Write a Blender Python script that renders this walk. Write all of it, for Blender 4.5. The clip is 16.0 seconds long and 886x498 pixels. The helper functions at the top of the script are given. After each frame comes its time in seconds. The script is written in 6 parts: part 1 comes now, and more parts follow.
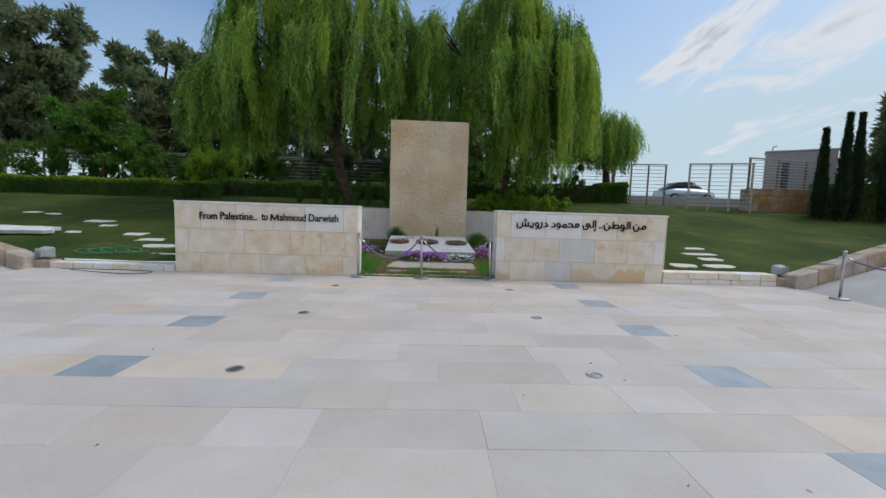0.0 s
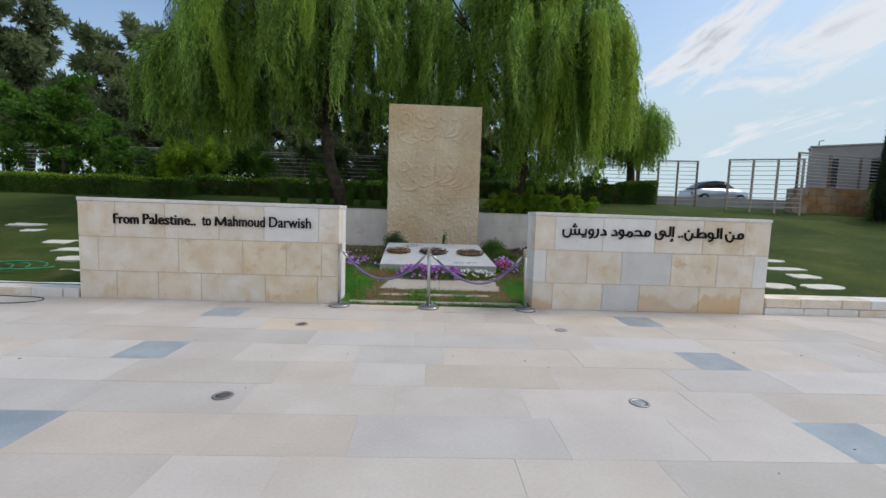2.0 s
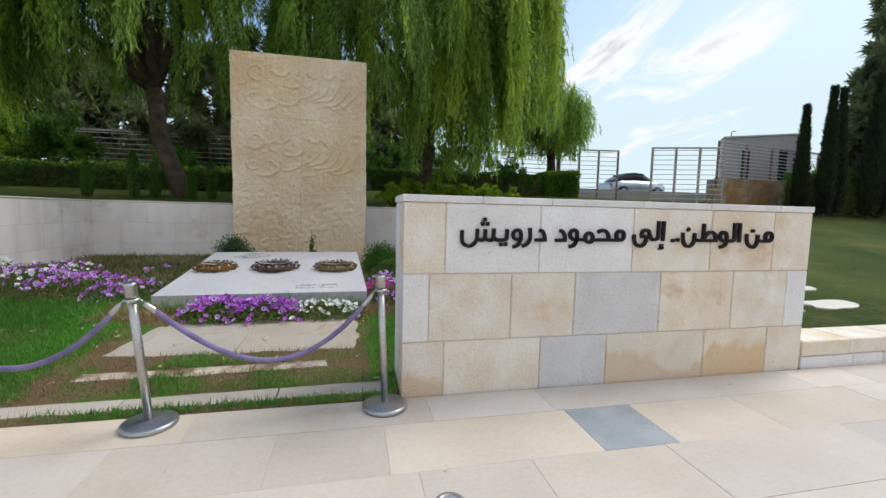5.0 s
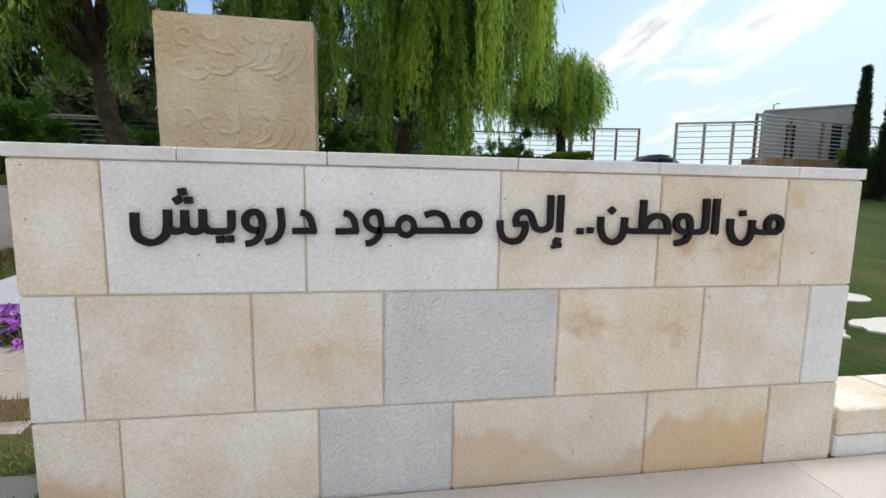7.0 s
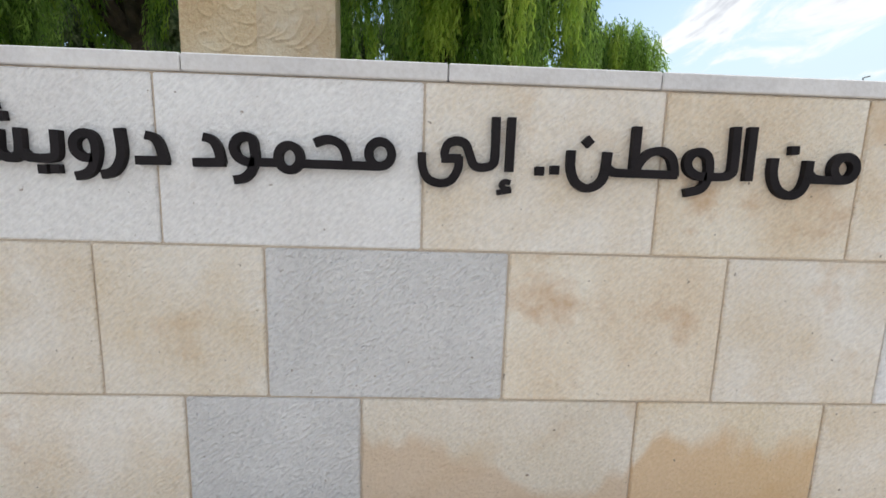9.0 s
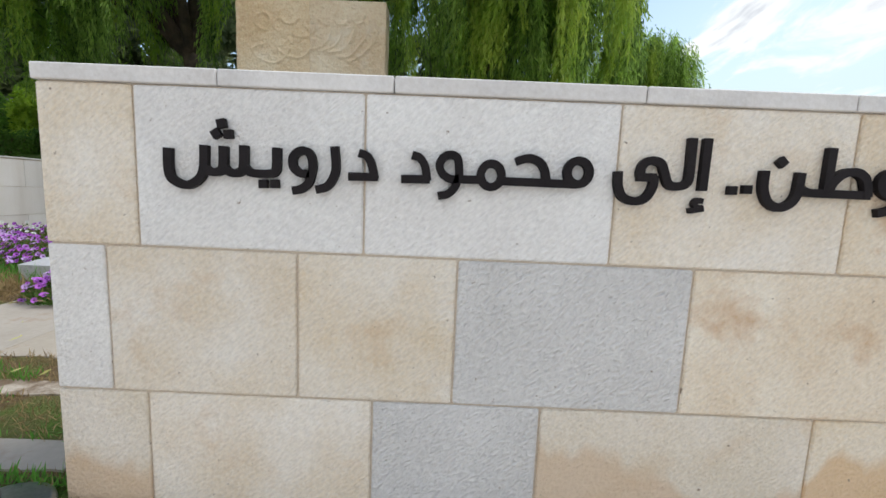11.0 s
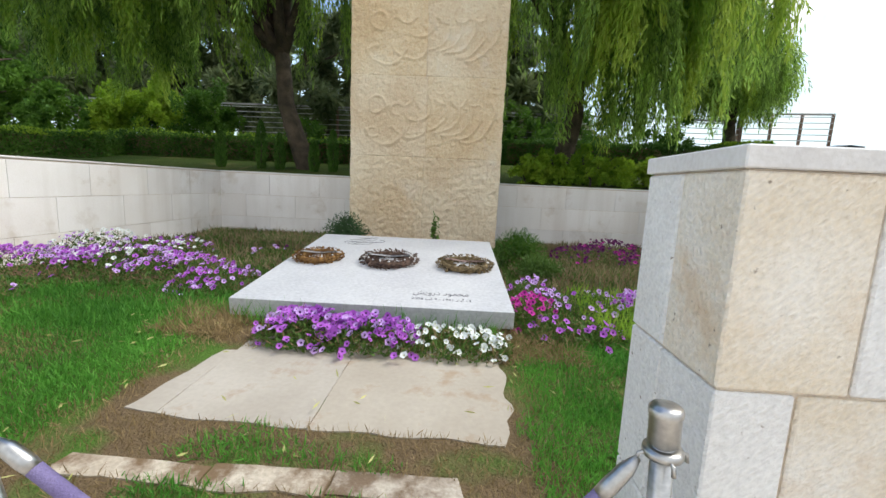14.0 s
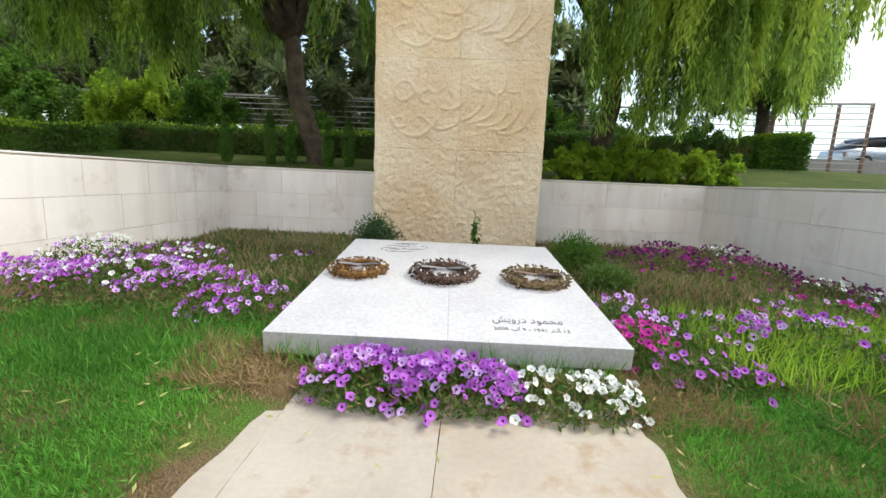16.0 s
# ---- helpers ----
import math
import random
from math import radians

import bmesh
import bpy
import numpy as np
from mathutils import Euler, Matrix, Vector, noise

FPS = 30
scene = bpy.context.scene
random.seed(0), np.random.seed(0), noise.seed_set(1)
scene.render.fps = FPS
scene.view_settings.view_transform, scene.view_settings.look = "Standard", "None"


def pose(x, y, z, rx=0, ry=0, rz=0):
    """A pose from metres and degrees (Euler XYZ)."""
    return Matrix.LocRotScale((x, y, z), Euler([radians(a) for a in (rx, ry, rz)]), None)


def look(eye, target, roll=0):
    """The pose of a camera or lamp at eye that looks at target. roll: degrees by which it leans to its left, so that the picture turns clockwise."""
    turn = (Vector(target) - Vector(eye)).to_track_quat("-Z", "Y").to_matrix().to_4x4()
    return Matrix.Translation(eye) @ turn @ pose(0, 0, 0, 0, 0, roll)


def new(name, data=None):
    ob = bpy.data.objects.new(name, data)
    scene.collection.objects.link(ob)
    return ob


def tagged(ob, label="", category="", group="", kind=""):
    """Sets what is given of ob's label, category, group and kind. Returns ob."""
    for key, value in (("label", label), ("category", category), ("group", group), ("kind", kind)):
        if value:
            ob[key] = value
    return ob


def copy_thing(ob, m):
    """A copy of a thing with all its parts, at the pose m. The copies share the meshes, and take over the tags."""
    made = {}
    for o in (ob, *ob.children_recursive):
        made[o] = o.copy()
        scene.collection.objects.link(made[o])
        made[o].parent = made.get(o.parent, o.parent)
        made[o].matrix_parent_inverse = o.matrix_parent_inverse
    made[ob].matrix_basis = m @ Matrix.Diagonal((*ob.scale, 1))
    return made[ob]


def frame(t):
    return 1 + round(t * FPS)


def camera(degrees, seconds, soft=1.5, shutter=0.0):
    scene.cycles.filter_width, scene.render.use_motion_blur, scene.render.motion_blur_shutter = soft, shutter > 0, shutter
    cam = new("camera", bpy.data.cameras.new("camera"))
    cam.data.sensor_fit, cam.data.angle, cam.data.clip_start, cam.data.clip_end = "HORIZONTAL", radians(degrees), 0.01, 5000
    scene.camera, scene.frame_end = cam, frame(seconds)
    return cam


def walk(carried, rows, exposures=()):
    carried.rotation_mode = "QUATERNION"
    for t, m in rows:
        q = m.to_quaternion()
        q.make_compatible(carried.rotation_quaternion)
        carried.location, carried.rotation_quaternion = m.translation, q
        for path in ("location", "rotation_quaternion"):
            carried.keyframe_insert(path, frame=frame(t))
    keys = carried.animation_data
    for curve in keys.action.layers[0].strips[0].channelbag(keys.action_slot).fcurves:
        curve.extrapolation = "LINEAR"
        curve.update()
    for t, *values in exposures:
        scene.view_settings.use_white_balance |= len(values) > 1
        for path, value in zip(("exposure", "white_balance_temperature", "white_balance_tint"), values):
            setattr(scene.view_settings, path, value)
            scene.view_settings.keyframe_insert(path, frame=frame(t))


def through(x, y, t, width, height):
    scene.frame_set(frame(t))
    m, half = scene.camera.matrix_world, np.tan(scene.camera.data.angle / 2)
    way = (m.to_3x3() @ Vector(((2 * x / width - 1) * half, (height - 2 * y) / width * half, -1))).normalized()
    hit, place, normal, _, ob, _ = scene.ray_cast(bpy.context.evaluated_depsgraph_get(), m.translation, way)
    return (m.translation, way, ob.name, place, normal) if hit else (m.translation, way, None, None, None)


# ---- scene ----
cam = camera(93.4, 16.0)
PATH = [
    (0, (-0.028, 0.27, 1.597), (0.045, 2.261, 1.419), 1.8),
    (0.5, (-0.095, 1.058, 1.598), (-0.031, 3.049, 1.424), 1.8),
    (1, (-0.107, 1.78, 1.604), (-0.047, 3.772, 1.43), 1.9),
    (1.5, (-0.173, 2.455, 1.612), (-0.109, 4.447, 1.441), 2.0),
    (2, (-0.188, 3.117, 1.598), (-0.118, 5.108, 1.427), 1.9),
    (2.5, (-0.17, 3.772, 1.587), (-0.097, 5.763, 1.417), 1.9),
    (3, (-0.085, 4.419, 1.565), (0.012, 6.409, 1.394), 1.8),
    (3.5, (0.075, 5.086, 1.551), (0.231, 7.072, 1.379), 1.7),
    (4, (0.353, 5.699, 1.558), (0.598, 7.677, 1.387), 1.5),
    (4.5, (0.746, 6.272, 1.536), (1.092, 8.234, 1.362), 1.4),
    (5, (1.182, 6.767, 1.531), (1.612, 8.713, 1.359), 1.3),
    (5.2, (1.358, 6.929, 1.52), (1.81, 8.869, 1.345), 1.2),
    (7.3, (3.295, 8.248, 1.431), (3.531, 10.219, 1.189), 1.1),
    (7.5, (3.426, 8.348, 1.386), (3.63, 10.321, 1.131), 1.3),
    (8, (3.666, 8.529, 1.282), (3.804, 10.504, 0.993), 1.7),
    (8.2, (3.695, 8.568, 1.264), (3.81, 10.541, 0.959), 1.6),
    (10.3, (3.288, 8.507, 1.265), (3.31, 10.49, 1.011), 2.3),
    (10.5, (3.206, 8.502, 1.268), (3.215, 10.485, 1.011), 2.3),
    (11, (3.02, 8.511, 1.272), (3.013, 10.495, 1.018), 2.4),
    (11.5, (2.775, 8.581, 1.294), (2.748, 10.564, 1.035), 2.6),
    (12, (2.448, 8.644, 1.338), (2.409, 10.626, 1.075), 2.7),
    (12.5, (2.062, 8.701, 1.391), (2.016, 10.68, 1.107), 2.7),
    (13, (1.701, 8.763, 1.414), (1.62, 10.74, 1.121), 2.5),
    (13.5, (1.282, 8.823, 1.49), (1.191, 10.798, 1.194), 2.5),
    (14, (0.915, 8.939, 1.536), (0.808, 10.914, 1.238), 2.7),
    (14.5, (0.68, 9.208, 1.521), (0.547, 11.182, 1.225), 2.7),
    (15, (0.446, 9.426, 1.534), (0.303, 11.398, 1.236), 2.8),
    (15.5, (0.256, 9.613, 1.544), (0.123, 11.585, 1.24), 2.6),
    (16, (0.14, 9.814, 1.538), (0.043, 11.785, 1.215), 2.5),
]
walk(cam, [(t, look(eye, target, roll)) for t, eye, target, roll in PATH],
     [(0, 0.16, 5900, 10), (2.5, 0.34, 6050, 10), (5.0, 0.62, 6200, 10), (8.0, 0.68, 6200, 10), (13.0, 0.92, 6200, 8), (16.0, 1.34, 6600, 8)])

# ---- world, sun ----
SUN_EL, SUN_AZ = radians(52), radians(74)   # azimuth from +y towards +x
world = bpy.data.worlds.new("sky")
world.use_nodes = True
scene.world = world
wn, wl = world.node_tree.nodes, world.node_tree.links
wn.clear()
w_out = wn.new("ShaderNodeOutputWorld")
w_bg = wn.new("ShaderNodeBackground")
w_sky = wn.new("ShaderNodeTexSky")
w_sky.sky_type = "NISHITA"
w_sky.sun_disc = False
w_sky.sun_elevation, w_sky.sun_rotation = SUN_EL, SUN_AZ
w_sky.air_density, w_sky.dust_density, w_sky.ozone_density = 1.0, 1.2, 1.5
w_co = wn.new("ShaderNodeTexCoord")


def wmath(op, a, b):
    k = wn.new("ShaderNodeMath")
    k.operation = op
    for i, v in enumerate((a, b)):
        if isinstance(v, (int, float)):
            k.inputs[i].default_value = v
        else:
            wl.new(v, k.inputs[i])
    return k.outputs[0]


def wrange(v, a, b, c, d):
    k = wn.new("ShaderNodeMapRange")
    k.interpolation_type = "SMOOTHSTEP"
    for i, x in enumerate((a, b, c, d)):
        k.inputs[i + 1].default_value = x
    wl.new(v, k.inputs["Value"])
    return k.outputs[0]


def wdot(d):
    k = wn.new("ShaderNodeVectorMath")
    k.operation = "DOT_PRODUCT"
    k.inputs[1].default_value = d
    wl.new(w_co.outputs["Generated"], k.inputs[0])
    return k.outputs["Value"]


def wmix(fac, a, b):
    k = wn.new("ShaderNodeMixRGB")
    wl.new(fac, k.inputs[0])
    for i, v in ((1, a), (2, b)):
        if isinstance(v, tuple):
            k.inputs[i].default_value = (*v, 1)
        else:
            wl.new(v, k.inputs[i])
    return k.outputs["Color"]


def wnoise(vec, scale, detail, rough, distort):
    k = wn.new("ShaderNodeTexNoise")
    k.inputs["Scale"].default_value, k.inputs["Detail"].default_value = scale, detail
    k.inputs["Roughness"].default_value, k.inputs["Distortion"].default_value = rough, distort
    wl.new(vec, k.inputs["Vector"])
    return k.outputs["Fac"]


w_sep = wn.new("ShaderNodeSeparateXYZ")
wl.new(w_co.outputs["Generated"], w_sep.inputs[0])
# clouds lie on a flat layer, drawn out along the wind
w_lift = wmath("ADD", wmath("MAXIMUM", w_sep.outputs[2], 0.0), 0.22)
w_plane = wn.new("ShaderNodeCombineXYZ")
wl.new(wmath("DIVIDE", w_sep.outputs[0], w_lift), w_plane.inputs[0])
wl.new(wmath("DIVIDE", w_sep.outputs[1], w_lift), w_plane.inputs[1])
w_map = wn.new("ShaderNodeMapping")
w_map.inputs["Scale"].default_value = (1.9, 0.75, 1.0)
w_map.inputs["Location"].default_value = (0.4, 1.3, 0.0)
wl.new(w_plane.outputs[0], w_map.inputs["Vector"])
w_body = wnoise(w_map.outputs["Vector"], 1.7, 10.0, 0.60, 0.6)
w_veil = wnoise(w_map.outputs["Vector"], 0.5, 5.0, 0.5, 0.3)
# a bank of cloud over the gate, and a thicker unseen cover added behind the walker's back to light the wall fronts
w_bank = wrange(wdot((0.59, 0.735, 0.335)), 0.960, 0.996, 0.0, 0.22)
w_cover = wrange(wdot((0.25, -0.95, 0.1)), -0.45, 0.5, -0.10, 0.20)
w_sum = wmath("ADD", wmath("ADD", w_body, w_bank), w_cover)
w_dense = wrange(w_sum, 0.57, 0.68, 0.0, 1.0)
w_core = wrange(w_sum, 0.68, 0.80, 0.0, 1.0)
# bright haze low down and towards the sun
w_haze = wmath("ADD", wrange(w_sep.outputs[2], 0.0, 0.48, 0.92, 0.0), wrange(wdot((0.85, 0.45, 0.25)), 0.45, 1.0, 0.0, 0.55))
w_haze = wmath("MINIMUM", wmath("ADD", w_haze, wrange(w_veil, 0.4, 0.7, -0.12, 0.16)), 0.95)
w_haze = wmath("MAXIMUM", w_haze, 0.0)
w_air = wmix(w_haze, w_sky.outputs["Color"], (3.8, 4.45, 4.55))
w_cloud = wmix(w_core, (5.0, 5.0, 4.95), (3.2, 3.25, 3.4))
wl.new(wmix(w_dense, w_air, w_cloud), w_bg.inputs["Color"])
w_bg.inputs["Strength"].default_value = 0.13
wl.new(w_bg.outputs["Background"], w_out.inputs["Surface"])

sun_data = bpy.data.lights.new("sun", "SUN")
sun_data.energy, sun_data.angle, sun_data.color = 1.55, radians(28), (1.0, 0.96, 0.90)
sun = new("sun", sun_data)
sun_dir = Vector((math.sin(SUN_AZ) * math.cos(SUN_EL), math.cos(SUN_AZ) * math.cos(SUN_EL), math.sin(SUN_EL)))
sun.matrix_world = look(sun_dir * 60, (0, 0, 0))

# ---- materials ----
def pmat(name, c1, c2, scale=2.0, fine=45.0, bump=0.25, rough=0.8, metal=0.0, rand=0.0, spots=None, depth=0.01, spec=0.4, island=False, chisel=0.0, drip=None, tide=None, speck=0.35):
    """A surface with colour variation at two scales, relief, and a shade of its own for each piece."""
    m = bpy.data.materials.new(name)
    m.use_nodes = True
    n, l = m.node_tree.nodes, m.node_tree.links
    b = n["Principled BSDF"]
    geo = n.new("ShaderNodeNewGeometry")
    n1, n2 = n.new("ShaderNodeTexNoise"), n.new("ShaderNodeTexNoise")
    n1.inputs["Scale"].default_value, n1.inputs["Detail"].default_value = scale, 5
    n2.inputs["Scale"].default_value, n2.inputs["Detail"].default_value = fine, 6
    for k in (n1, n2):
        l.new(geo.outputs["Position"], k.inputs["Vector"])
    ramp = n.new("ShaderNodeValToRGB")
    ramp.color_ramp.elements[0].position, ramp.color_ramp.elements[1].position = 0.35, 0.68
    ramp.color_ramp.elements[0].color, ramp.color_ramp.elements[1].color = (*c1, 1), (*c2, 1)
    l.new(n1.outputs["Fac"], ramp.inputs["Fac"])
    grain = n.new("ShaderNodeMixRGB")
    grain.blend_type, grain.inputs[0].default_value = "OVERLAY", speck
    l.new(ramp.outputs["Color"], grain.inputs[1])
    l.new(n2.outputs["Fac"], grain.inputs[2])
    colour = grain.outputs["Color"]
    if chisel:
        turn0, mp0, nc0 = n.new("ShaderNodeMapping"), n.new("ShaderNodeMapping"), n.new("ShaderNodeTexNoise")
        turn0.inputs["Rotation"].default_value = (0, radians(40), 0)
        mp0.inputs["Scale"].default_value = (34, 60, 95)
        nc0.inputs["Scale"].default_value, nc0.inputs["Detail"].default_value = 1.0, 4
        l.new(geo.outputs["Position"], turn0.inputs["Vector"])
        l.new(turn0.outputs["Vector"], mp0.inputs["Vector"])
        l.new(mp0.outputs["Vector"], nc0.inputs["Vector"])
        # groove shade put into the colour, as the bump alone shows weakly
        rr = n.new("ShaderNodeMapRange")
        rr.inputs["From Min"].default_value, rr.inputs["From Max"].default_value = 0.32, 0.62
        rr.inputs["To Min"].default_value, rr.inputs["To Max"].default_value = 0.88, 1.03
        l.new(nc0.outputs["Fac"], rr.inputs["Value"])
        groove_shade = n.new("ShaderNodeHueSaturation")
        l.new(rr.outputs[0], groove_shade.inputs["Value"])
        l.new(colour, groove_shade.inputs["Color"])
        colour = groove_shade.outputs["Color"]
    if spots:
        n3 = n.new("ShaderNodeTexNoise")
        n3.inputs["Scale"].default_value, n3.inputs["Detail"].default_value, n3.inputs["Roughness"].default_value = spots[1], 6, 0.65
        l.new(geo.outputs["Position"], n3.inputs["Vector"])
        r3 = n.new("ShaderNodeValToRGB")
        r3.color_ramp.elements[0].position, r3.color_ramp.elements[1].position = spots[2], spots[3]
        l.new(n3.outputs["Fac"], r3.inputs["Fac"])
        mx = n.new("ShaderNodeMixRGB")
        mx.inputs[2].default_value = (*spots[0], 1)
        l.new(r3.outputs["Color"], mx.inputs[0])
        l.new(colour, mx.inputs[1])
        colour = mx.outputs["Color"]
    if tide:
        # a rust-brown tide line left by rising damp, wavering along the wall
        tm, tn, tr, ts = n.new("ShaderNodeMapping"), n.new("ShaderNodeTexNoise"), n.new("ShaderNodeMapRange"), n.new("ShaderNodeSeparateXYZ")
        tm.inputs["Scale"].default_value = (2.3, 0.0, 0.8)
        tm.inputs["Location"].default_value = (0.9, 0.0, 0.0)
        tn.inputs["Scale"].default_value, tn.inputs["Detail"].default_value = 1.0, 4
        tr.inputs["From Min"].default_value, tr.inputs["From Max"].default_value = 0.34, 0.64
        tr.inputs["To Min"].default_value, tr.inputs["To Max"].default_value = 0.12, 0.40
        td, tk, tx = n.new("ShaderNodeMath"), n.new("ShaderNodeMapRange"), n.new("ShaderNodeMixRGB")
        td.operation = "SUBTRACT"
        tk.inputs["From Min"].default_value, tk.inputs["From Max"].default_value = -0.02, 0.045
        tk.inputs["To Max"].default_value = 0.62
        tx.inputs[2].default_value = (*tide, 1)
        l.new(geo.outputs["Position"], tm.inputs["Vector"])
        l.new(tm.outputs["Vector"], tn.inputs["Vector"])
        l.new(tn.outputs["Fac"], tr.inputs["Value"])
        l.new(geo.outputs["Position"], ts.inputs[0])
        l.new(tr.outputs[0], td.inputs[0])
        l.new(ts.outputs[2], td.inputs[1])
        l.new(td.outputs[0], tk.inputs["Value"])
        l.new(tk.outputs[0], tx.inputs[0])
        l.new(colour, tx.inputs[1])
        colour = tx.outputs["Color"]
    if drip:
        dm, dn, dr, dx = n.new("ShaderNodeMapping"), n.new("ShaderNodeTexNoise"), n.new("ShaderNodeValToRGB"), n.new("ShaderNodeMixRGB")
        dm.inputs["Scale"].default_value = (3.2, 3.2, 0.22)
        dn.inputs["Scale"].default_value, dn.inputs["Detail"].default_value = 1.0, 4
        dr.color_ramp.elements[0].position, dr.color_ramp.elements[1].position = 0.46, 0.70
        dr.color_ramp.elements[1].color = (0.30, 0.30, 0.30, 1)
        dx.inputs[2].default_value = (*drip, 1)
        l.new(geo.outputs["Position"], dm.inputs["Vector"])
        l.new(dm.outputs["Vector"], dn.inputs["Vector"])
        l.new(dn.outputs["Fac"], dr.inputs["Fac"])
        l.new(dr.outputs["Color"], dx.inputs[0])
        l.new(colour, dx.inputs[1])
        colour = dx.outputs["Color"]
    if rand:
        info = n.new("ShaderNodeNewGeometry" if island else "ShaderNodeObjectInfo")
        key = "Random Per Island" if island else "Random"
        hsv = n.new("ShaderNodeHueSaturation")
        a = n.new("ShaderNodeMapRange")
        a.inputs["To Min"].default_value, a.inputs["To Max"].default_value = 1 - rand, 1 + rand
        l.new(info.outputs[key], a.inputs["Value"])
        l.new(a.outputs[0], hsv.inputs["Value"])
        mul = n.new("ShaderNodeMath")
        mul.operation, mul.inputs[1].default_value = "MULTIPLY", 7.31
        frac = n.new("ShaderNodeMath")
        frac.operation = "FRACT"
        a2 = n.new("ShaderNodeMapRange")
        a2.inputs["To Min"].default_value, a2.inputs["To Max"].default_value = 1 - rand * 4, 1 + rand * 4
        l.new(info.outputs[key], mul.inputs[0])
        l.new(mul.outputs[0], frac.inputs[0])
        l.new(frac.outputs[0], a2.inputs["Value"])
        l.new(a2.outputs[0], hsv.inputs["Saturation"])
        l.new(colour, hsv.inputs["Color"])
        colour = hsv.outputs["Color"]
    l.new(colour, b.inputs["Base Color"])
    b.inputs["Roughness"].default_value, b.inputs["Metallic"].default_value = rough, metal
    b.inputs["Specular IOR Level"].default_value = spec
    if bump:
        bp = n.new("ShaderNodeBump")
        bp.inputs["Strength"].default_value, bp.inputs["Distance"].default_value = bump, depth
        l.new(n2.outputs["Fac"], bp.inputs["Height"])
        last = bp
        if chisel:
            nc = nc0
            bc = n.new("ShaderNodeBump")
            bc.inputs["Strength"].default_value, bc.inputs["Distance"].default_value = chisel, depth
            l.new(nc.outputs["Fac"], bc.inputs["Height"])
            l.new(bp.outputs["Normal"], bc.inputs["Normal"])
            last = bc
            pit = n.new("ShaderNodeTexNoise")
            pit.inputs["Scale"].default_value, pit.inputs["Detail"].default_value = 34, 3
            l.new(geo.outputs["Position"], pit.inputs["Vector"])
            pr = n.new("ShaderNodeValToRGB")
            pr.color_ramp.elements[0].position, pr.color_ramp.elements[1].position = 0.69, 0.76
            l.new(pit.outputs["Fac"], pr.inputs["Fac"])
            pm = n.new("ShaderNodeMixRGB")
            pm.inputs[2].default_value = (0.30, 0.24, 0.18, 1)
            l.new(pr.outputs["Color"], pm.inputs[0])
            l.new(colour, pm.inputs[1])
            l.new(pm.outputs["Color"], b.inputs["Base Color"])
        l.new(last.outputs["Normal"], b.inputs["Normal"])
    return m


def leafmat(name, c1, c2, through=0.35, rough=0.6, stretch=None):
    """Thin leaves: each its own shade, some light passing through."""
    m = bpy.data.materials.new(name)
    m.use_nodes = True
    n, l = m.node_tree.nodes, m.node_tree.links
    b, out = n["Principled BSDF"], n["Material Output"]
    geo = n.new("ShaderNodeNewGeometry")
    ramp = n.new("ShaderNodeValToRGB")
    ramp.color_ramp.elements[0].color, ramp.color_ramp.elements[1].color = (*c1, 1), (*c2, 1)
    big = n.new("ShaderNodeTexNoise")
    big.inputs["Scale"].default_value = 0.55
    # drawn-out noise paints bright bunches and shaded gaps as streaks
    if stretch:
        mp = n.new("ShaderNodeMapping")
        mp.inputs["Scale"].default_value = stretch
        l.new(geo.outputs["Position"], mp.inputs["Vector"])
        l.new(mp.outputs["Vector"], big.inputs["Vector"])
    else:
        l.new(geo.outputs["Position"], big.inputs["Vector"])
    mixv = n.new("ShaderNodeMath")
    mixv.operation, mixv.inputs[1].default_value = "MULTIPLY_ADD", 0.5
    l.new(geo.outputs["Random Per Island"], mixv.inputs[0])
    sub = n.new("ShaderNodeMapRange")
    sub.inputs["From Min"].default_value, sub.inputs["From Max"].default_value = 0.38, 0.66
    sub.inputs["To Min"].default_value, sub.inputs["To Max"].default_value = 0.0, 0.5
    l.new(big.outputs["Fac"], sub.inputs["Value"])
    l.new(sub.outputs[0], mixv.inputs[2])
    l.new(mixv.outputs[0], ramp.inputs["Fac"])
    l.new(ramp.outputs["Color"], b.inputs["Base Color"])
    b.inputs["Roughness"].default_value = rough
    b.inputs["Specular IOR Level"].default_value = 0.3
    tr = n.new("ShaderNodeBsdfTranslucent")
    l.new(ramp.outputs["Color"], tr.inputs["Color"])
    mx = n.new("ShaderNodeMixShader")
    mx.inputs[0].default_value = through
    l.new(b.outputs[0], mx.inputs[1])
    l.new(tr.outputs[0], mx.inputs[2])
    l.new(mx.outputs[0], out.inputs["Surface"])
    return m


PAVER = pmat("pale limestone paving", (0.51, 0.455, 0.398), (0.575, 0.52, 0.462), 1.3, 40, 0.05, 0.7, rand=0.07, spots=((0.55, 0.47, 0.39), 6, 0.58, 0.8), spec=0.3, speck=0.12)
PAVER_WARM = pmat("buff limestone paving", (0.525, 0.452, 0.366), (0.59, 0.518, 0.428), 1.6, 40, 0.05, 0.7, rand=0.07, spec=0.3, speck=0.12)
PAVER_GREY = pmat("grey limestone paving", (0.49, 0.45, 0.40), (0.55, 0.51, 0.46), 1.6, 40, 0.05, 0.7, rand=0.07, spec=0.3, speck=0.12)
PLATE = pmat("blue grey glazed floor panel", (0.28, 0.32, 0.34), (0.37, 0.41, 0.43), 3, 90, 0.08, 0.35, rand=0.05, spec=0.5)
GROUT = pmat("sandy mortar", (0.58, 0.49, 0.39), (0.66, 0.57, 0.46), 4, 120, 0.3, 0.9)
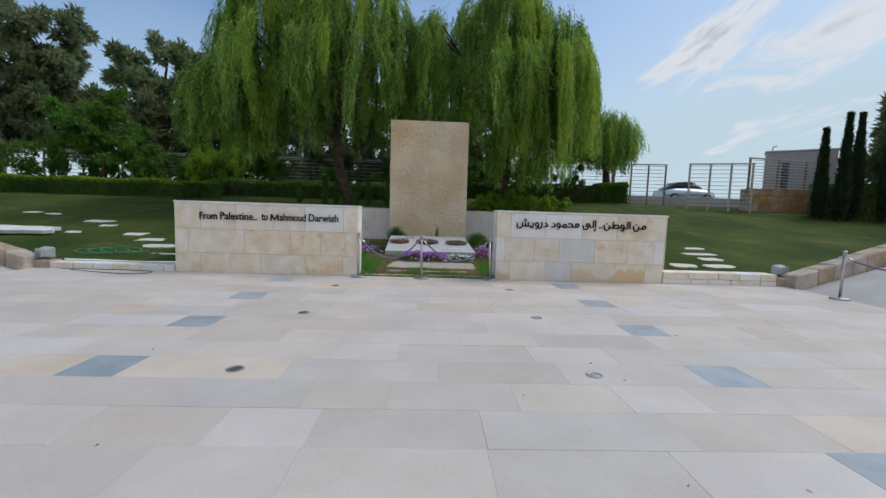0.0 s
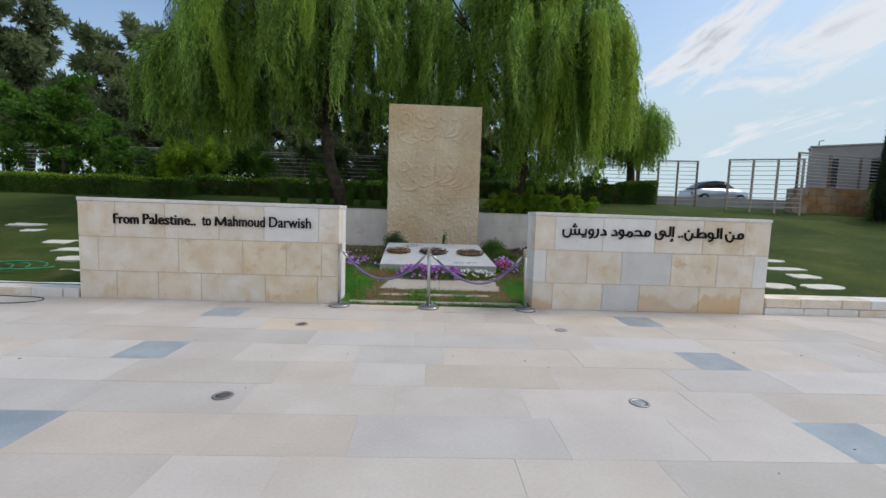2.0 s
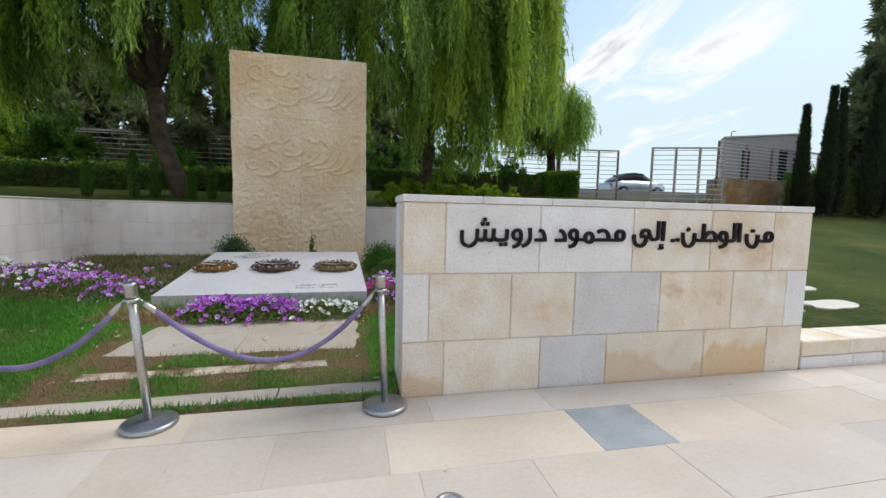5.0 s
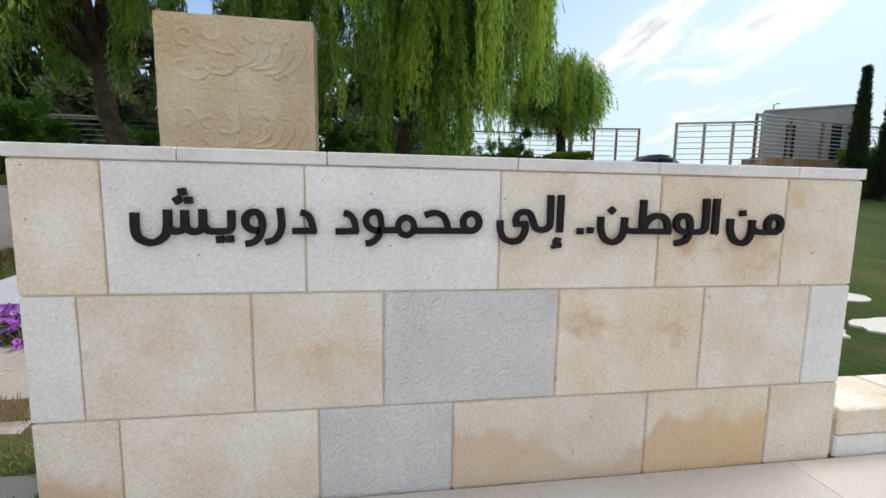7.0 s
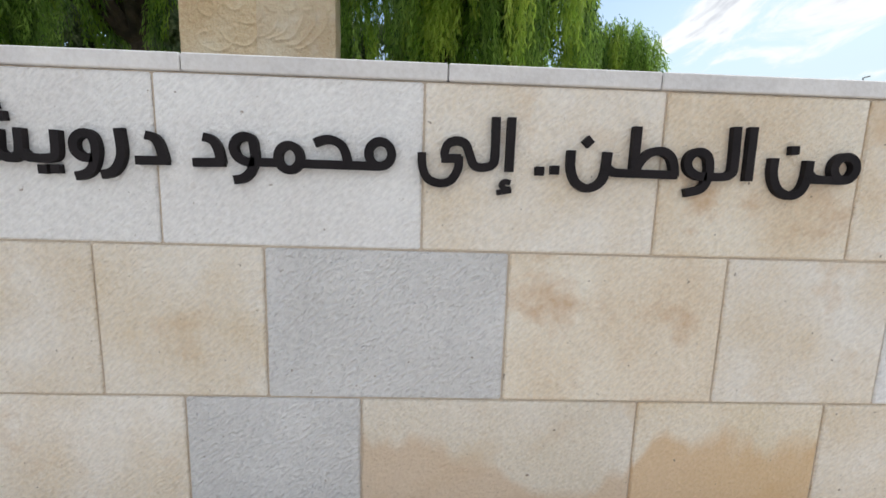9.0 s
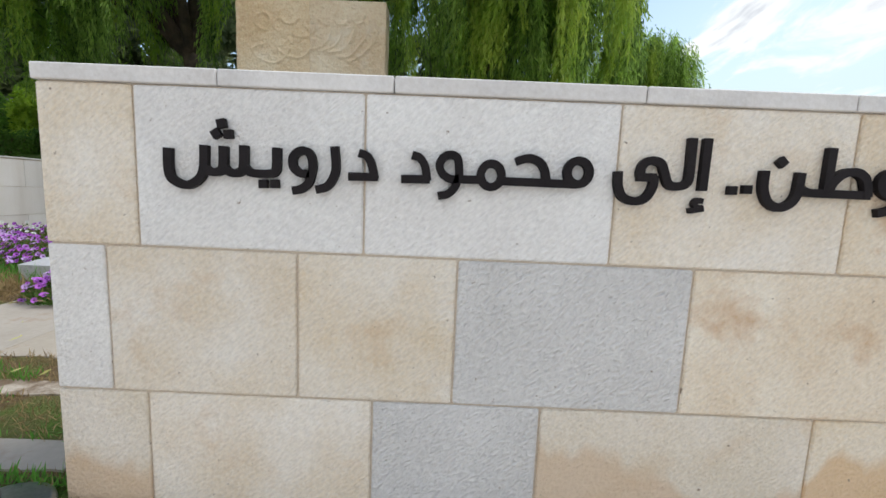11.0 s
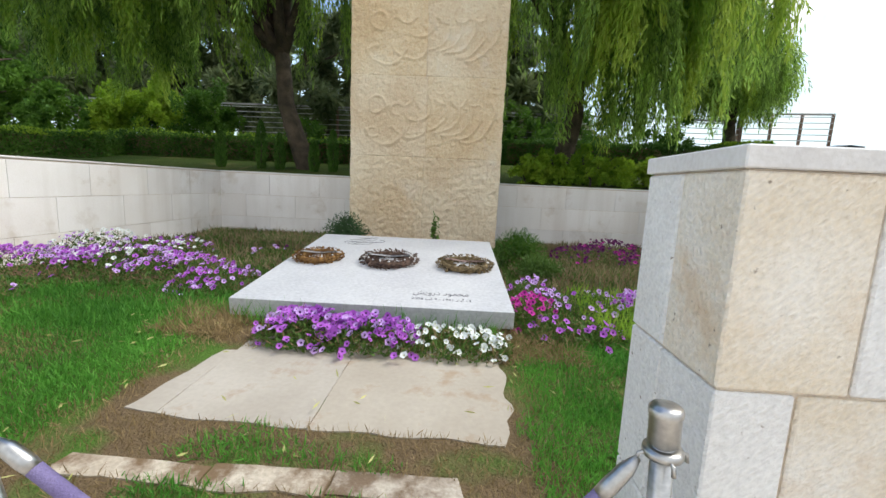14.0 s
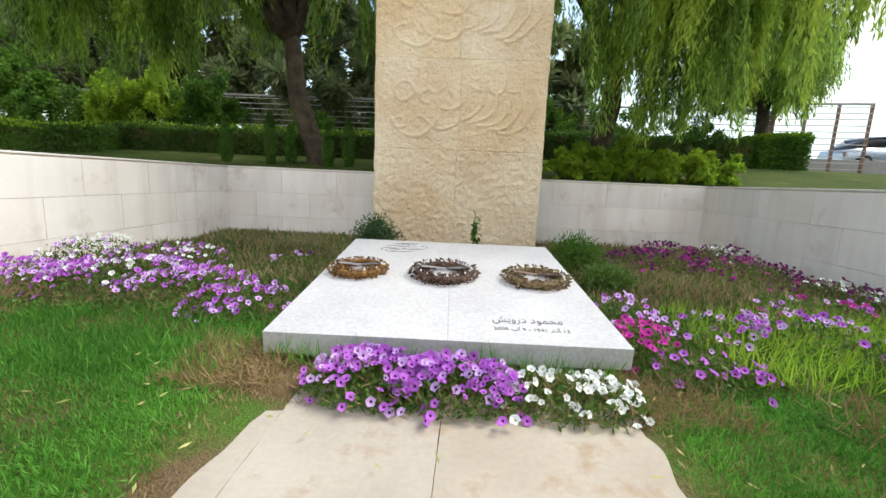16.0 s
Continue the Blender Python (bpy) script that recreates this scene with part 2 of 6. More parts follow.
STONE_WHITE = pmat("white chiselled limestone", (0.80, 0.78, 0.75), (0.88, 0.87, 0.84), 3, 75, 0.38, 0.85, rand=0.03, spots=((0.60, 0.55, 0.48), 9, 0.62, 0.85), depth=0.022, chisel=0.5)
STONE_CREAM = pmat("cream chiselled limestone", (0.77, 0.66, 0.50), (0.87, 0.82, 0.73), 3.4, 75, 0.38, 0.85, rand=0.04, spots=((0.64, 0.44, 0.24), 3.0, 0.56, 0.82), depth=0.022, chisel=0.55)
STONE_TAN = pmat("ochre stained limestone", (0.74, 0.61, 0.44), (0.85, 0.78, 0.65), 3.0, 75, 0.38, 0.85, rand=0.04, spots=((0.55, 0.33, 0.15), 2.8, 0.55, 0.75), depth=0.022, chisel=0.5)
STONE_GREY = pmat("grey chiselled limestone", (0.70, 0.69, 0.67), (0.80, 0.79, 0.77), 3, 75, 0.6, 0.85, rand=0.03, depth=0.022, chisel=0.8)
STONE_STAIN = pmat("limestone with rust brown stains", (0.74, 0.65, 0.50), (0.83, 0.76, 0.65), 2.2, 75, 0.5, 0.85, rand=0.04, spots=((0.66, 0.50, 0.31), 2.3, 0.52, 0.72), depth=0.022, chisel=0.4, tide=(0.64, 0.43, 0.23))
CAPSTONE = pmat("smooth white coping stone", (0.64, 0.62, 0.60), (0.76, 0.74, 0.71), 4, 60, 0.25, 0.75, rand=0.03)
CLAD = pmat("smooth pale wall cladding", (0.78, 0.74, 0.70), (0.86, 0.83, 0.80), 1.0, 60, 0.12, 0.75, rand=0.05, spots=((0.55, 0.47, 0.38), 1.6, 0.58, 0.8), drip=(0.55, 0.49, 0.42))
MARBLE = pmat("white marble", (0.50, 0.50, 0.515), (0.57, 0.57, 0.575), 1.4, 30, 0.03, 0.42, spec=0.5, spots=((0.58, 0.58, 0.61), 2.2, 0.6, 0.75))
STELE = pmat("hewn yellow limestone", (0.66, 0.50, 0.31), (0.78, 0.66, 0.47), 0.9, 28, 0.8, 0.9, rand=0.02, spots=((0.76, 0.68, 0.55), 1.1, 0.58, 0.8), depth=0.03)
GRASS = pmat("lawn", (0.06, 0.14, 0.018), (0.11, 0.20, 0.03), 0.6, 60, 1.0, 0.9, spots=((0.16, 0.15, 0.05), 1.2, 0.62, 0.85), depth=0.04, spec=0.2)
SOIL = pmat("dry garden soil and litter", (0.13, 0.085, 0.045), (0.23, 0.16, 0.09), 3, 60, 0.9, 0.95, spots=((0.07, 0.11, 0.03), 2.4, 0.5, 0.62), depth=0.03)
RUBBLE = pmat("weathered kerb stone", (0.36, 0.29, 0.21), (0.52, 0.44, 0.34), 3, 30, 0.8, 0.9, rand=0.08, depth=0.03)
ASPHALT = pmat("grey path", (0.40, 0.38, 0.36), (0.48, 0.46, 0.43), 1.5, 90, 0.3, 0.9)
LAWN = pmat("olive green lawn", (0.033, 0.058, 0.011), (0.076, 0.100, 0.021), 0.35, 22, 1.0, 0.95, spots=((0.15, 0.13, 0.05), 0.9, 0.55, 0.80), depth=0.04, spec=0.1)
LETTER = pmat("dark brown bronze letter", (0.012, 0.010, 0.011), (0.022, 0.018, 0.019), 6, 80, 0.1, 0.65, spec=0.15)
STEEL = pmat("satin steel", (0.46, 0.45, 0.43), (0.54, 0.53, 0.51), 5, 60, 0.02, 0.33, metal=1.0)
BARK = pmat("willow bark", (0.05, 0.04, 0.028), (0.12, 0.09, 0.06), 4, 25, 1.0, 0.95, depth=0.05)
RUST = pmat("brown painted steel", (0.20, 0.12, 0.08), (0.27, 0.17, 0.12), 3, 60, 0.1, 0.55)
GREYMETAL = pmat("weathered grey steel", (0.36, 0.35, 0.34), (0.44, 0.43, 0.41), 3, 60, 0.1, 0.5)
# lit bunches and the shade between them are put into this colour range
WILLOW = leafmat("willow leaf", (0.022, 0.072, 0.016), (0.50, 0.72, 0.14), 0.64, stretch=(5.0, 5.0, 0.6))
# the yellow green of strand ends, with the light on whole strands put in
WILLOW_LIT = leafmat("yellow green sunlit willow leaf", (0.20, 0.36, 0.04), (0.44, 0.54, 0.08), 0.55)
PINE = leafmat("pine needle tuft", (0.09, 0.13, 0.06), (0.30, 0.35, 0.16), 0.5)
BUSH = leafmat("shrub leaf", (0.045, 0.12, 0.016), (0.16, 0.31, 0.035), 0.42)
# on hedge tops and one tall shrub this yellow green holds sunlight
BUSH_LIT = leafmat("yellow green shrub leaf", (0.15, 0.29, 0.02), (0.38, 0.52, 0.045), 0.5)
HEDGE = leafmat("clipped hedge leaf", (0.035, 0.095, 0.014), (0.13, 0.25, 0.035), 0.42)
CYPRESS = leafmat("cypress spray", (0.014, 0.03, 0.012), (0.04, 0.065, 0.025), 0.15)
BLADE = leafmat("grass blade", (0.045, 0.17, 0.02), (0.22, 0.53, 0.08), 0.5)
STRAW = leafmat("dry grass blade", (0.17, 0.115, 0.05), (0.42, 0.31, 0.15), 0.3)

# ---- mesh helpers ----
def link(name, bm, material, parent=None, label=""):
    me = bpy.data.meshes.new(name)
    bm.to_mesh(me)
    bm.free()
    if material:
        me.materials.append(material)
    ob = new(name, me)
    if parent:
        ob.parent = parent
    return tagged(ob, label)


def part(name, bm, material, parent, label=""):
    return link(name, bm, material, parent, label)


def thing(name, label, category, group="", kind="", at=(0, 0, 0), rz=0.0):
    ob = new(name)
    ob.matrix_basis = pose(*at, 0, 0, rz)
    ob.empty_display_size = 0.1
    return tagged(ob, label, category, group, kind)


def box(x0, x1, y0, y1, z0, z1, bevel=0.0):
    bm = bmesh.new()
    bmesh.ops.create_cube(bm, size=1)
    for v in bm.verts:
        v.co = Vector(((x0 + x1) / 2 + v.co.x * (x1 - x0), (y0 + y1) / 2 + v.co.y * (y1 - y0), (z0 + z1) / 2 + v.co.z * (z1 - z0)))
    if bevel:
        bmesh.ops.bevel(bm, geom=bm.edges[:], offset=bevel, segments=1, affect="EDGES")
    return bm


def lathe(profile, segs=24):
    """A turned body from (radius, height) pairs."""
    bm = bmesh.new()
    rings = []
    for r, z in profile:
        rings.append([bm.verts.new((r * math.cos(6.28319 * k / segs), r * math.sin(6.28319 * k / segs), z)) for k in range(segs)])
    for a, b in zip(rings, rings[1:]):
        for k in range(segs):
            f = bm.faces.new((a[k], a[(k + 1) % segs], b[(k + 1) % segs], b[k]))
            f.smooth = True
    bm.faces.new(list(reversed(rings[0])))
    bm.faces.new(rings[-1])
    return bm


def tube(points, radii, segs=8, bm=None):
    """A tapered round limb along a line of points."""
    bm = bm or bmesh.new()
    pts = [Vector(p) for p in points]
    rings = []
    for i, p in enumerate(pts):
        d = (pts[min(i + 1, len(pts) - 1)] - pts[max(i - 1, 0)]).normalized()
        side = d.cross(Vector((0.31, 0.87, 0.22))).normalized()
        up = side.cross(d)
        rings.append([bm.verts.new(p + (side * math.cos(6.28319 * k / segs) + up * math.sin(6.28319 * k / segs)) * radii[i]) for k in range(segs)])
    for a, b in zip(rings, rings[1:]):
        for k in range(segs):
            f = bm.faces.new((a[k], a[(k + 1) % segs], b[(k + 1) % segs], b[k]))
            f.smooth = True
    bm.faces.new(list(reversed(rings[0])))
    bm.faces.new(rings[-1])
    return bm


def quads(name, v, material, parent=None, label=""):
    """One mesh of many separate four-cornered leaves; v has the shape (n, 4, 3)."""
    n = len(v)
    me = bpy.data.meshes.new(name)
    me.vertices.add(n * 4)
    me.vertices.foreach_set("co", np.ascontiguousarray(v, dtype=np.float32).ravel())
    me.loops.add(n * 4)
    me.loops.foreach_set("vertex_index", np.arange(n * 4, dtype=np.int32))
    me.polygons.add(n)
    me.polygons.foreach_set("loop_start", np.arange(0, n * 4, 4, dtype=np.int32))
    me.update(calc_edges=True)
    me.materials.append(material)
    ob = new(name, me)
    if parent:
        ob.parent = parent
    return tagged(ob, label)


RNG = np.random.default_rng(7)


def unit(a):
    return a / np.maximum(np.linalg.norm(a, axis=-1, keepdims=True), 1e-6)


def leaf_quads(base, along, length, width):
    """Diamond leaves: base points, directions, sizes."""
    n = len(base)
    along = unit(along)
    side = unit(np.cross(along, RNG.normal(size=(n, 3)))) * (np.asarray(width).reshape(-1, 1) * np.ones((n, 1)) / 2)
    ln = np.asarray(length).reshape(-1, 1) * np.ones((n, 1))
    mid = base + along * ln * 0.45
    return np.stack([base, mid + side, base + along * ln, mid - side], axis=1)


def blob_leaves(centre, radii, n, length, width, shell=0.55, flat=0.0):
    """Leaves filling the outer part of an ellipsoid, pointing outwards and about."""
    d = unit(RNG.normal(size=(n, 3)))
    r = (shell + (1 - shell) * RNG.random((n, 1)))
    p = np.asarray(centre) + d * r * np.asarray(radii)
    a = unit(d + RNG.normal(size=(n, 3)) * 0.8)
    a[:, 2] *= 1 - flat
    return leaf_quads(p, a, length * RNG.uniform(0.6, 1.3, n), width * RNG.uniform(0.7, 1.3, n))


# ---- ground ----
def floor_z(y):
    """The paving climbs slightly towards the lettered walls."""
    return 0.011 * min(max(y - 6.0, 0.0), 4.0)


def lawn_z(y):
    """The lawn climbs from the terrace to the road."""
    return 0.22 + 0.152 * min(max(y - 10.6, 0.0), 14.4)


NX0, NX1, NY1 = -5.35, 5.68, 19.25       # inner faces of the sunken grave court
W_TOP = 1.67
bm = bmesh.new()
def lawn_patch(x0, x1, y0, y1, nx, ny):
    g = [[bm.verts.new((x0 + (x1 - x0) * i / nx, y0 + (y1 - y0) * j / ny,
          lawn_z(y0 + (y1 - y0) * j / ny) + 0.05 * noise.noise((x0 + (x1 - x0) * i / nx, y0 + (y1 - y0) * j / ny, 0.0)))) for j in range(ny + 1)] for i in range(nx + 1)]
    for i in range(nx):
        for j in range(ny):
            bm.faces.new((g[i][j], g[i + 1][j], g[i + 1][j + 1], g[i][j + 1])).smooth = True
lawn_patch(-60, NX0 - 0.3, 10.3, 28.2, 50, 18)
lawn_patch(NX1 + 0.3, 60, 10.3, 28.2, 50, 18)
lawn_patch(NX0 - 0.3, NX1 + 0.3, NY1 + 0.95, 28.2, 12, 10)
tagged(link("lawn", bm, LAWN), "green mown lawn sloping up behind the walls", "lawn", kind="structure")
bm = box(-400, 400, 28.2, 900, 1.5, 2.75)
tagged(link("road", bm, ASPHALT), "grey road at the top of the slope", "road", kind="structure")
bm = box(-400, 400, -400, 10.0, -0.6, -0.06)
tagged(link("ground", bm, ASPHALT), "plain ground below and around the terrace", "ground", kind="structure")
bm = box(NX0 - 0.6, NX1 + 0.6, 10.0, NY1 + 0.3, -0.6, -0.01)
tagged(link("ground_court", bm, SOIL), "soil under the grave court", "ground", kind="structure")

# court ground: rises gently towards the tall stone
def court_z(y):
    return 0.042 + 0.052 * min(max(y - 10.1, 0.0), 2.4)


bm = bmesh.new()
nx, ny = 60, 50
g = []
for i in range(nx + 1):
    g.append([])
    for j in range(ny + 1):
        gx, gy = NX0 + (NX1 - NX0) * i / nx, 9.985 + (20.3 - 9.985) * (j / ny) ** 1.4
        g[i].append(bm.verts.new((gx, gy, 0.03 if j == 0 else court_z(gy) + 0.006 * noise.noise((i * 0.7, j * 0.7, 3.0)))))
for i in range(nx):
    for j in range(ny):
        bm.faces.new((g[i][j], g[i + 1][j], g[i + 1][j + 1], g[i][j + 1])).smooth = True
def court_material():
    """Grass in front, dry soil towards the flower beds at the back."""
    m = GRASS.copy()
    m.name = "court turf with bare soil"
    n, l = m.node_tree.nodes, m.node_tree.links
    b = n["Principled BSDF"]
    old = b.inputs["Base Color"].links[0].from_socket
    geo = n.new("ShaderNodeNewGeometry")
    sep = n.new("ShaderNodeSeparateXYZ")
    l.new(geo.outputs["Position"], sep.inputs[0])
    no = n.new("ShaderNodeTexNoise")
    no.inputs["Scale"].default_value, no.inputs["Detail"].default_value = 1.7, 6
    l.new(geo.outputs["Position"], no.inputs["Vector"])
    far = n.new("ShaderNodeMapRange")
    far.inputs["From Min"].default_value, far.inputs["From Max"].default_value = 13.0, 15.0
    far.inputs["To Min"].default_value, far.inputs["To Max"].default_value = -0.1, 0.3
    l.new(sep.outputs[1], far.inputs["Value"])
    ad = n.new("ShaderNodeMath")
    l.new(no.outputs["Fac"], ad.inputs[0])
    l.new(far.outputs[0], ad.inputs[1])
    worn = n.new("ShaderNodeMapRange")
    worn.inputs["From Min"].default_value, worn.inputs["From Max"].default_value = 10.8, 11.5
    worn.inputs["To Min"].default_value, worn.inputs["To Max"].default_value = 0.17, 0.0
    l.new(sep.outputs[1], worn.inputs["Value"])
    ad0 = ad
    ad = n.new("ShaderNodeMath")
    l.new(ad0.outputs[0], ad.inputs[0])
    l.new(worn.outputs[0], ad.inputs[1])
    for cx, cy, hx, hy in ((0.08, 11.75, 1.20, 0.65), (0.0, 12.6, 1.70, 0.30)):
        # bare soil along the rim of the paved strip and of the slab's bed
        sides = []
        for axis, c, half in ((0, cx, hx), (1, cy, hy)):
            off, mag, past = n.new("ShaderNodeMath"), n.new("ShaderNodeMath"), n.new("ShaderNodeMath")
            off.operation, mag.operation, past.operation = "SUBTRACT", "ABSOLUTE", "SUBTRACT"
            off.inputs[1].default_value, past.inputs[1].default_value = c, half
            l.new(sep.outputs[axis], off.inputs[0])
            l.new(off.outputs[0], mag.inputs[0])
            l.new(mag.outputs[0], past.inputs[0])
            sides.append(past.outputs[0])
        most = n.new("ShaderNodeMath")
        most.operation = "MAXIMUM"
        l.new(sides[0], most.inputs[0])
        l.new(sides[1], most.inputs[1])
        rim = n.new("ShaderNodeMapRange")
        rim.inputs["From Min"].default_value, rim.inputs["From Max"].default_value = 0.0, 0.17
        rim.inputs["To Min"].default_value, rim.inputs["To Max"].default_value = 0.16, 0.0
        l.new(most.outputs[0], rim.inputs["Value"])
        more = n.new("ShaderNodeMath")
        l.new(ad.outputs[0], more.inputs[0])
        l.new(rim.outputs[0], more.inputs[1])
        ad = more
    rp = n.new("ShaderNodeValToRGB")
    rp.color_ramp.elements[0].position, rp.color_ramp.elements[1].position = 0.46, 0.6
    l.new(ad.outputs[0], rp.inputs["Fac"])
    mx = n.new("ShaderNodeMixRGB")
    mx.inputs[2].default_value = (0.185, 0.128, 0.068, 1)
    l.new(rp.outputs["Color"], mx.inputs[0])
    l.new(old, mx.inputs[1])
    l.new(mx.outputs["Color"], b.inputs["Base Color"])
    return m
TURF = court_material()
court_ground = tagged(link("ground_court_turf", bm, TURF), "patchy turf and bare soil of the grave court", "ground", kind="structure")

# ---- court walls ----
def retaining_wall(name, x0, x1, y0, y1, inner, z1=W_TOP):
    """A wall clad in three rows of smooth slabs on its inner face, with a thin coping."""
    w = tagged(link(name, box(x0, x1, y0, y1, -0.3, z1 - 0.03), GROUT), "pale stone clad retaining wall", "wall", kind="structure")
    rows = ((-0.2, 0.55), (0.55, 1.10), (1.10, z1 - 0.045))
    along_x = inner in ("y0",)
    a0, a1 = (x0, x1) if along_x else (y0, y1)
    for k, (za, zb) in enumerate(rows):
        p = a0 - (0.6 if k % 2 else 0.0)
        while p < a1:
            q = min(p + 1.25, a1)
            s = max(p, a0)
            if q - s > 0.05:
                if inner == "y0":
                    bmx = box(s + 0.003, q - 0.003, y0 - 0.02, y0, za + 0.003, zb - 0.003, 0.002)
                elif inner == "x1":
                    bmx = box(x1, x1 + 0.02, s + 0.003, q - 0.003, za + 0.003, zb - 0.003, 0.002)
                else:
                    bmx = box(x0 - 0.02, x0, s + 0.003, q - 0.003, za + 0.003, zb - 0.003, 0.002)
                part("panel", bmx, CLAD, w)
            p = q if p >= a0 else p + 1.25
    part("coping", box(x0 - 0.025, x1 + 0.025, y0 - 0.025, y1 + 0.025, z1 - 0.03, z1, 0.006), CAPSTONE, w)
    return w


back = retaining_wall("wall_back", 0.0, NX1 - NX0 + 0.05, 0.0, 0.28, "y0")
back.matrix_basis = pose(NX0, NY1, 0, 0, 0, 3.4)
retaining_wall("wall_left", NX0 - 0.28, NX0, 10.56, NY1 + 0.25, "x1")
retaining_wall("wall_right", NX1, NX1 + 0.28, 10.56, NY1 + 0.9, "x0")

# ---- lettered walls ----
WY0, WY1 = 10.0, 10.55
def stone_wall(name, x0, x1, rows, label, caps):
    """A thick wall of dressed blocks: rows of (z0, z1, joints, finishes) on the front, plain blocks on the ends and back."""
    w = tagged(link(name, box(x0 + 0.011, x1 - 0.011, WY0 + 0.011, WY1 - 0.011, 0, 1.613), GROUT), label, "wall", kind="structure")
    kinds = {"w": STONE_WHITE, "c": STONE_CREAM, "t": STONE_TAN, "g": STONE_GREY, "s": STONE_STAIN}
    J = 0.004
    for za, zb, joints, fin in rows:
        edges = [x0, *joints, x1]
        for a, b, f in zip(edges, edges[1:], fin):
            last_l, last_r = a == x0, b == x1
            bmx = box(a + (0 if last_l else J), b - (0 if last_r else J), WY0, WY0 + (0.3 if last_l or last_r else 0.05), za + J, zb - J, 0.006)
            part("stone_block", bmx, kinds[f], w)
        for a, b in ((x0, x0 + 0.05), (x1 - 0.05, x1)):
            part("stone_block", box(a, b, WY0 + 0.306, WY1, za + J, zb - J, 0.006), STONE_WHITE, w)
        p = x0 + 0.055
        while p < x1 - 0.06:
            q = min(p + 0.9, x1 - 0.055)
            part("stone_block", box(p + J, q - J, WY1 - 0.05, WY1 + 0.001, za + J, zb - J, 0.006), STONE_CREAM, w)
            p = q
    edges = [x0 - 0.012, *caps, x1 + 0.012]
    for a, b in zip(edges, edges[1:]):
        part("coping", box(a + 0.002, b - 0.002, WY0 - 0.006, WY1 + 0.006, 1.614, W_TOP, 0.004), CAPSTONE, w)
    return w


R0, R1 = 1.58, 5.60
wall_right_lettered = stone_wall("wall_lettered_right", R0, R1, (
    (1.045, 1.612, (1.916, 2.727, 3.614, 4.435, 5.15), "cwwctc"),
    (0.490, 1.045, (1.79, 2.488, 3.07, 3.925, 4.72, 5.355), "wccgtcw"),
    (0.0, 0.490, (1.92, 2.77, 3.407, 4.44, 5.17), "scgssc")),
    "lettered wall of cream limestone blocks", (2.215, 2.825, 3.69, 4.408, 5.2))
L0, L1 = -5.81, -1.655
wall_left_lettered = stone_wall("wall_lettered_left", L0, L1, (
    (1.045, 1.612, (-5.23, -4.45, -3.59, -2.87, -1.99), "ccccwc"),
    (0.490, 1.045, (-5.51, -4.24, -3.21, -2.51, -1.94), "cctttc"),
    (0.0, 0.490, (-5.23, -4.57, -3.88, -2.85, -2.00), "cccctc")),
    "lettered wall of cream limestone blocks", (-5.2, -4.4, -3.5, -2.7))

PAVER_COURT = pmat("sun-bleached sandstone slab", (0.38, 0.335, 0.275), (0.46, 0.415, 0.35), 1.6, 30, 0.03, 0.8, rand=0.05, spots=((0.30, 0.20, 0.115), 3.2, 0.56, 0.78), speck=0.12)
EARTHY = pmat("soil-caked stone strip", (0.42, 0.35, 0.265), (0.54, 0.47, 0.37), 3.0, 50, 0.5, 0.9, rand=0.05, spots=((0.17, 0.11, 0.06), 4.2, 0.44, 0.60))
def terrace_bed():
    """The mortar bed, close under the pavers and rising with them."""
    bm = bmesh.new()
    rows = []
    for y in (-9.0, 6.0, 9.99):
        z = floor_z(y) - 0.0045
        rows.append([bm.verts.new(c) for c in ((-9.0, y, -0.3), (8.75, y, -0.3), (8.75, y, z), (-9.0, y, z))])
    for a, b in zip(rows, rows[1:]):
        for k in range(4):
            bm.faces.new((a[k], a[(k + 1) % 4], b[(k + 1) % 4], b[k]))
    bm.faces.new(rows[0])
    bm.faces.new(rows[-1])
    bmesh.ops.recalc_face_normals(bm, faces=bm.faces[:])
    return bm


terrace = tagged(link("floor", terrace_bed(), GROUT), "terrace of pale limestone pavers", "floor", kind="structure")

# ---- tall stone ----
STX0, STX1, STY, ST_TOP = -1.69, 1.56, 18.05, 5.33
def carved(x, z, zc):
    """Raised calligraphic scrolls: crescents and loops of one line of lettering around the height zc."""
    h = 0.0
    x, z = x + 0.08 + 0.07 * noise.noise((x * 2.2, z * 2.2, 9.0)), z + 0.07 * noise.noise((x * 2.2, z * 2.2, 4.0))
    strokes = [(-1.02, zc + 0.36, 0.17, 0, 360), (-0.62, zc + 0.30, 0.13, 20, 300), (-0.86, zc - 0.08, 0.42, 190, 350), (-1.12, zc - 0.22, 0.12, 60, 330),
               (-0.35, zc + 0.05, 0.40, 200, 360), (-0.18, zc + 0.36, 0.30, 230, 395), (-0.45, zc + 0.55, 0.20, 150, 330)]
    for k in range(5):
        strokes.append((0.02 + 0.20 * k, zc + 0.26, 0.42 + 0.05 * k, 262, 385))
    for k in range(3):
        strokes.append((0.35 + 0.33 * k, zc + 0.52, 0.15, 200, 380))
    for cx, cz, r, a0, a1 in strokes:
        dx, dz = x - cx, z - cz
        d = math.hypot(dx, dz)
        if abs(d - r) > 0.09:
            continue
        ang = math.degrees(math.atan2(dz, dx)) % 360
        if not (a0 <= ang <= a1 or a0 <= ang + 360 <= a1):
            continue
        h = max(h, math.exp(-((d - r) / 0.028) ** 2))
    return h


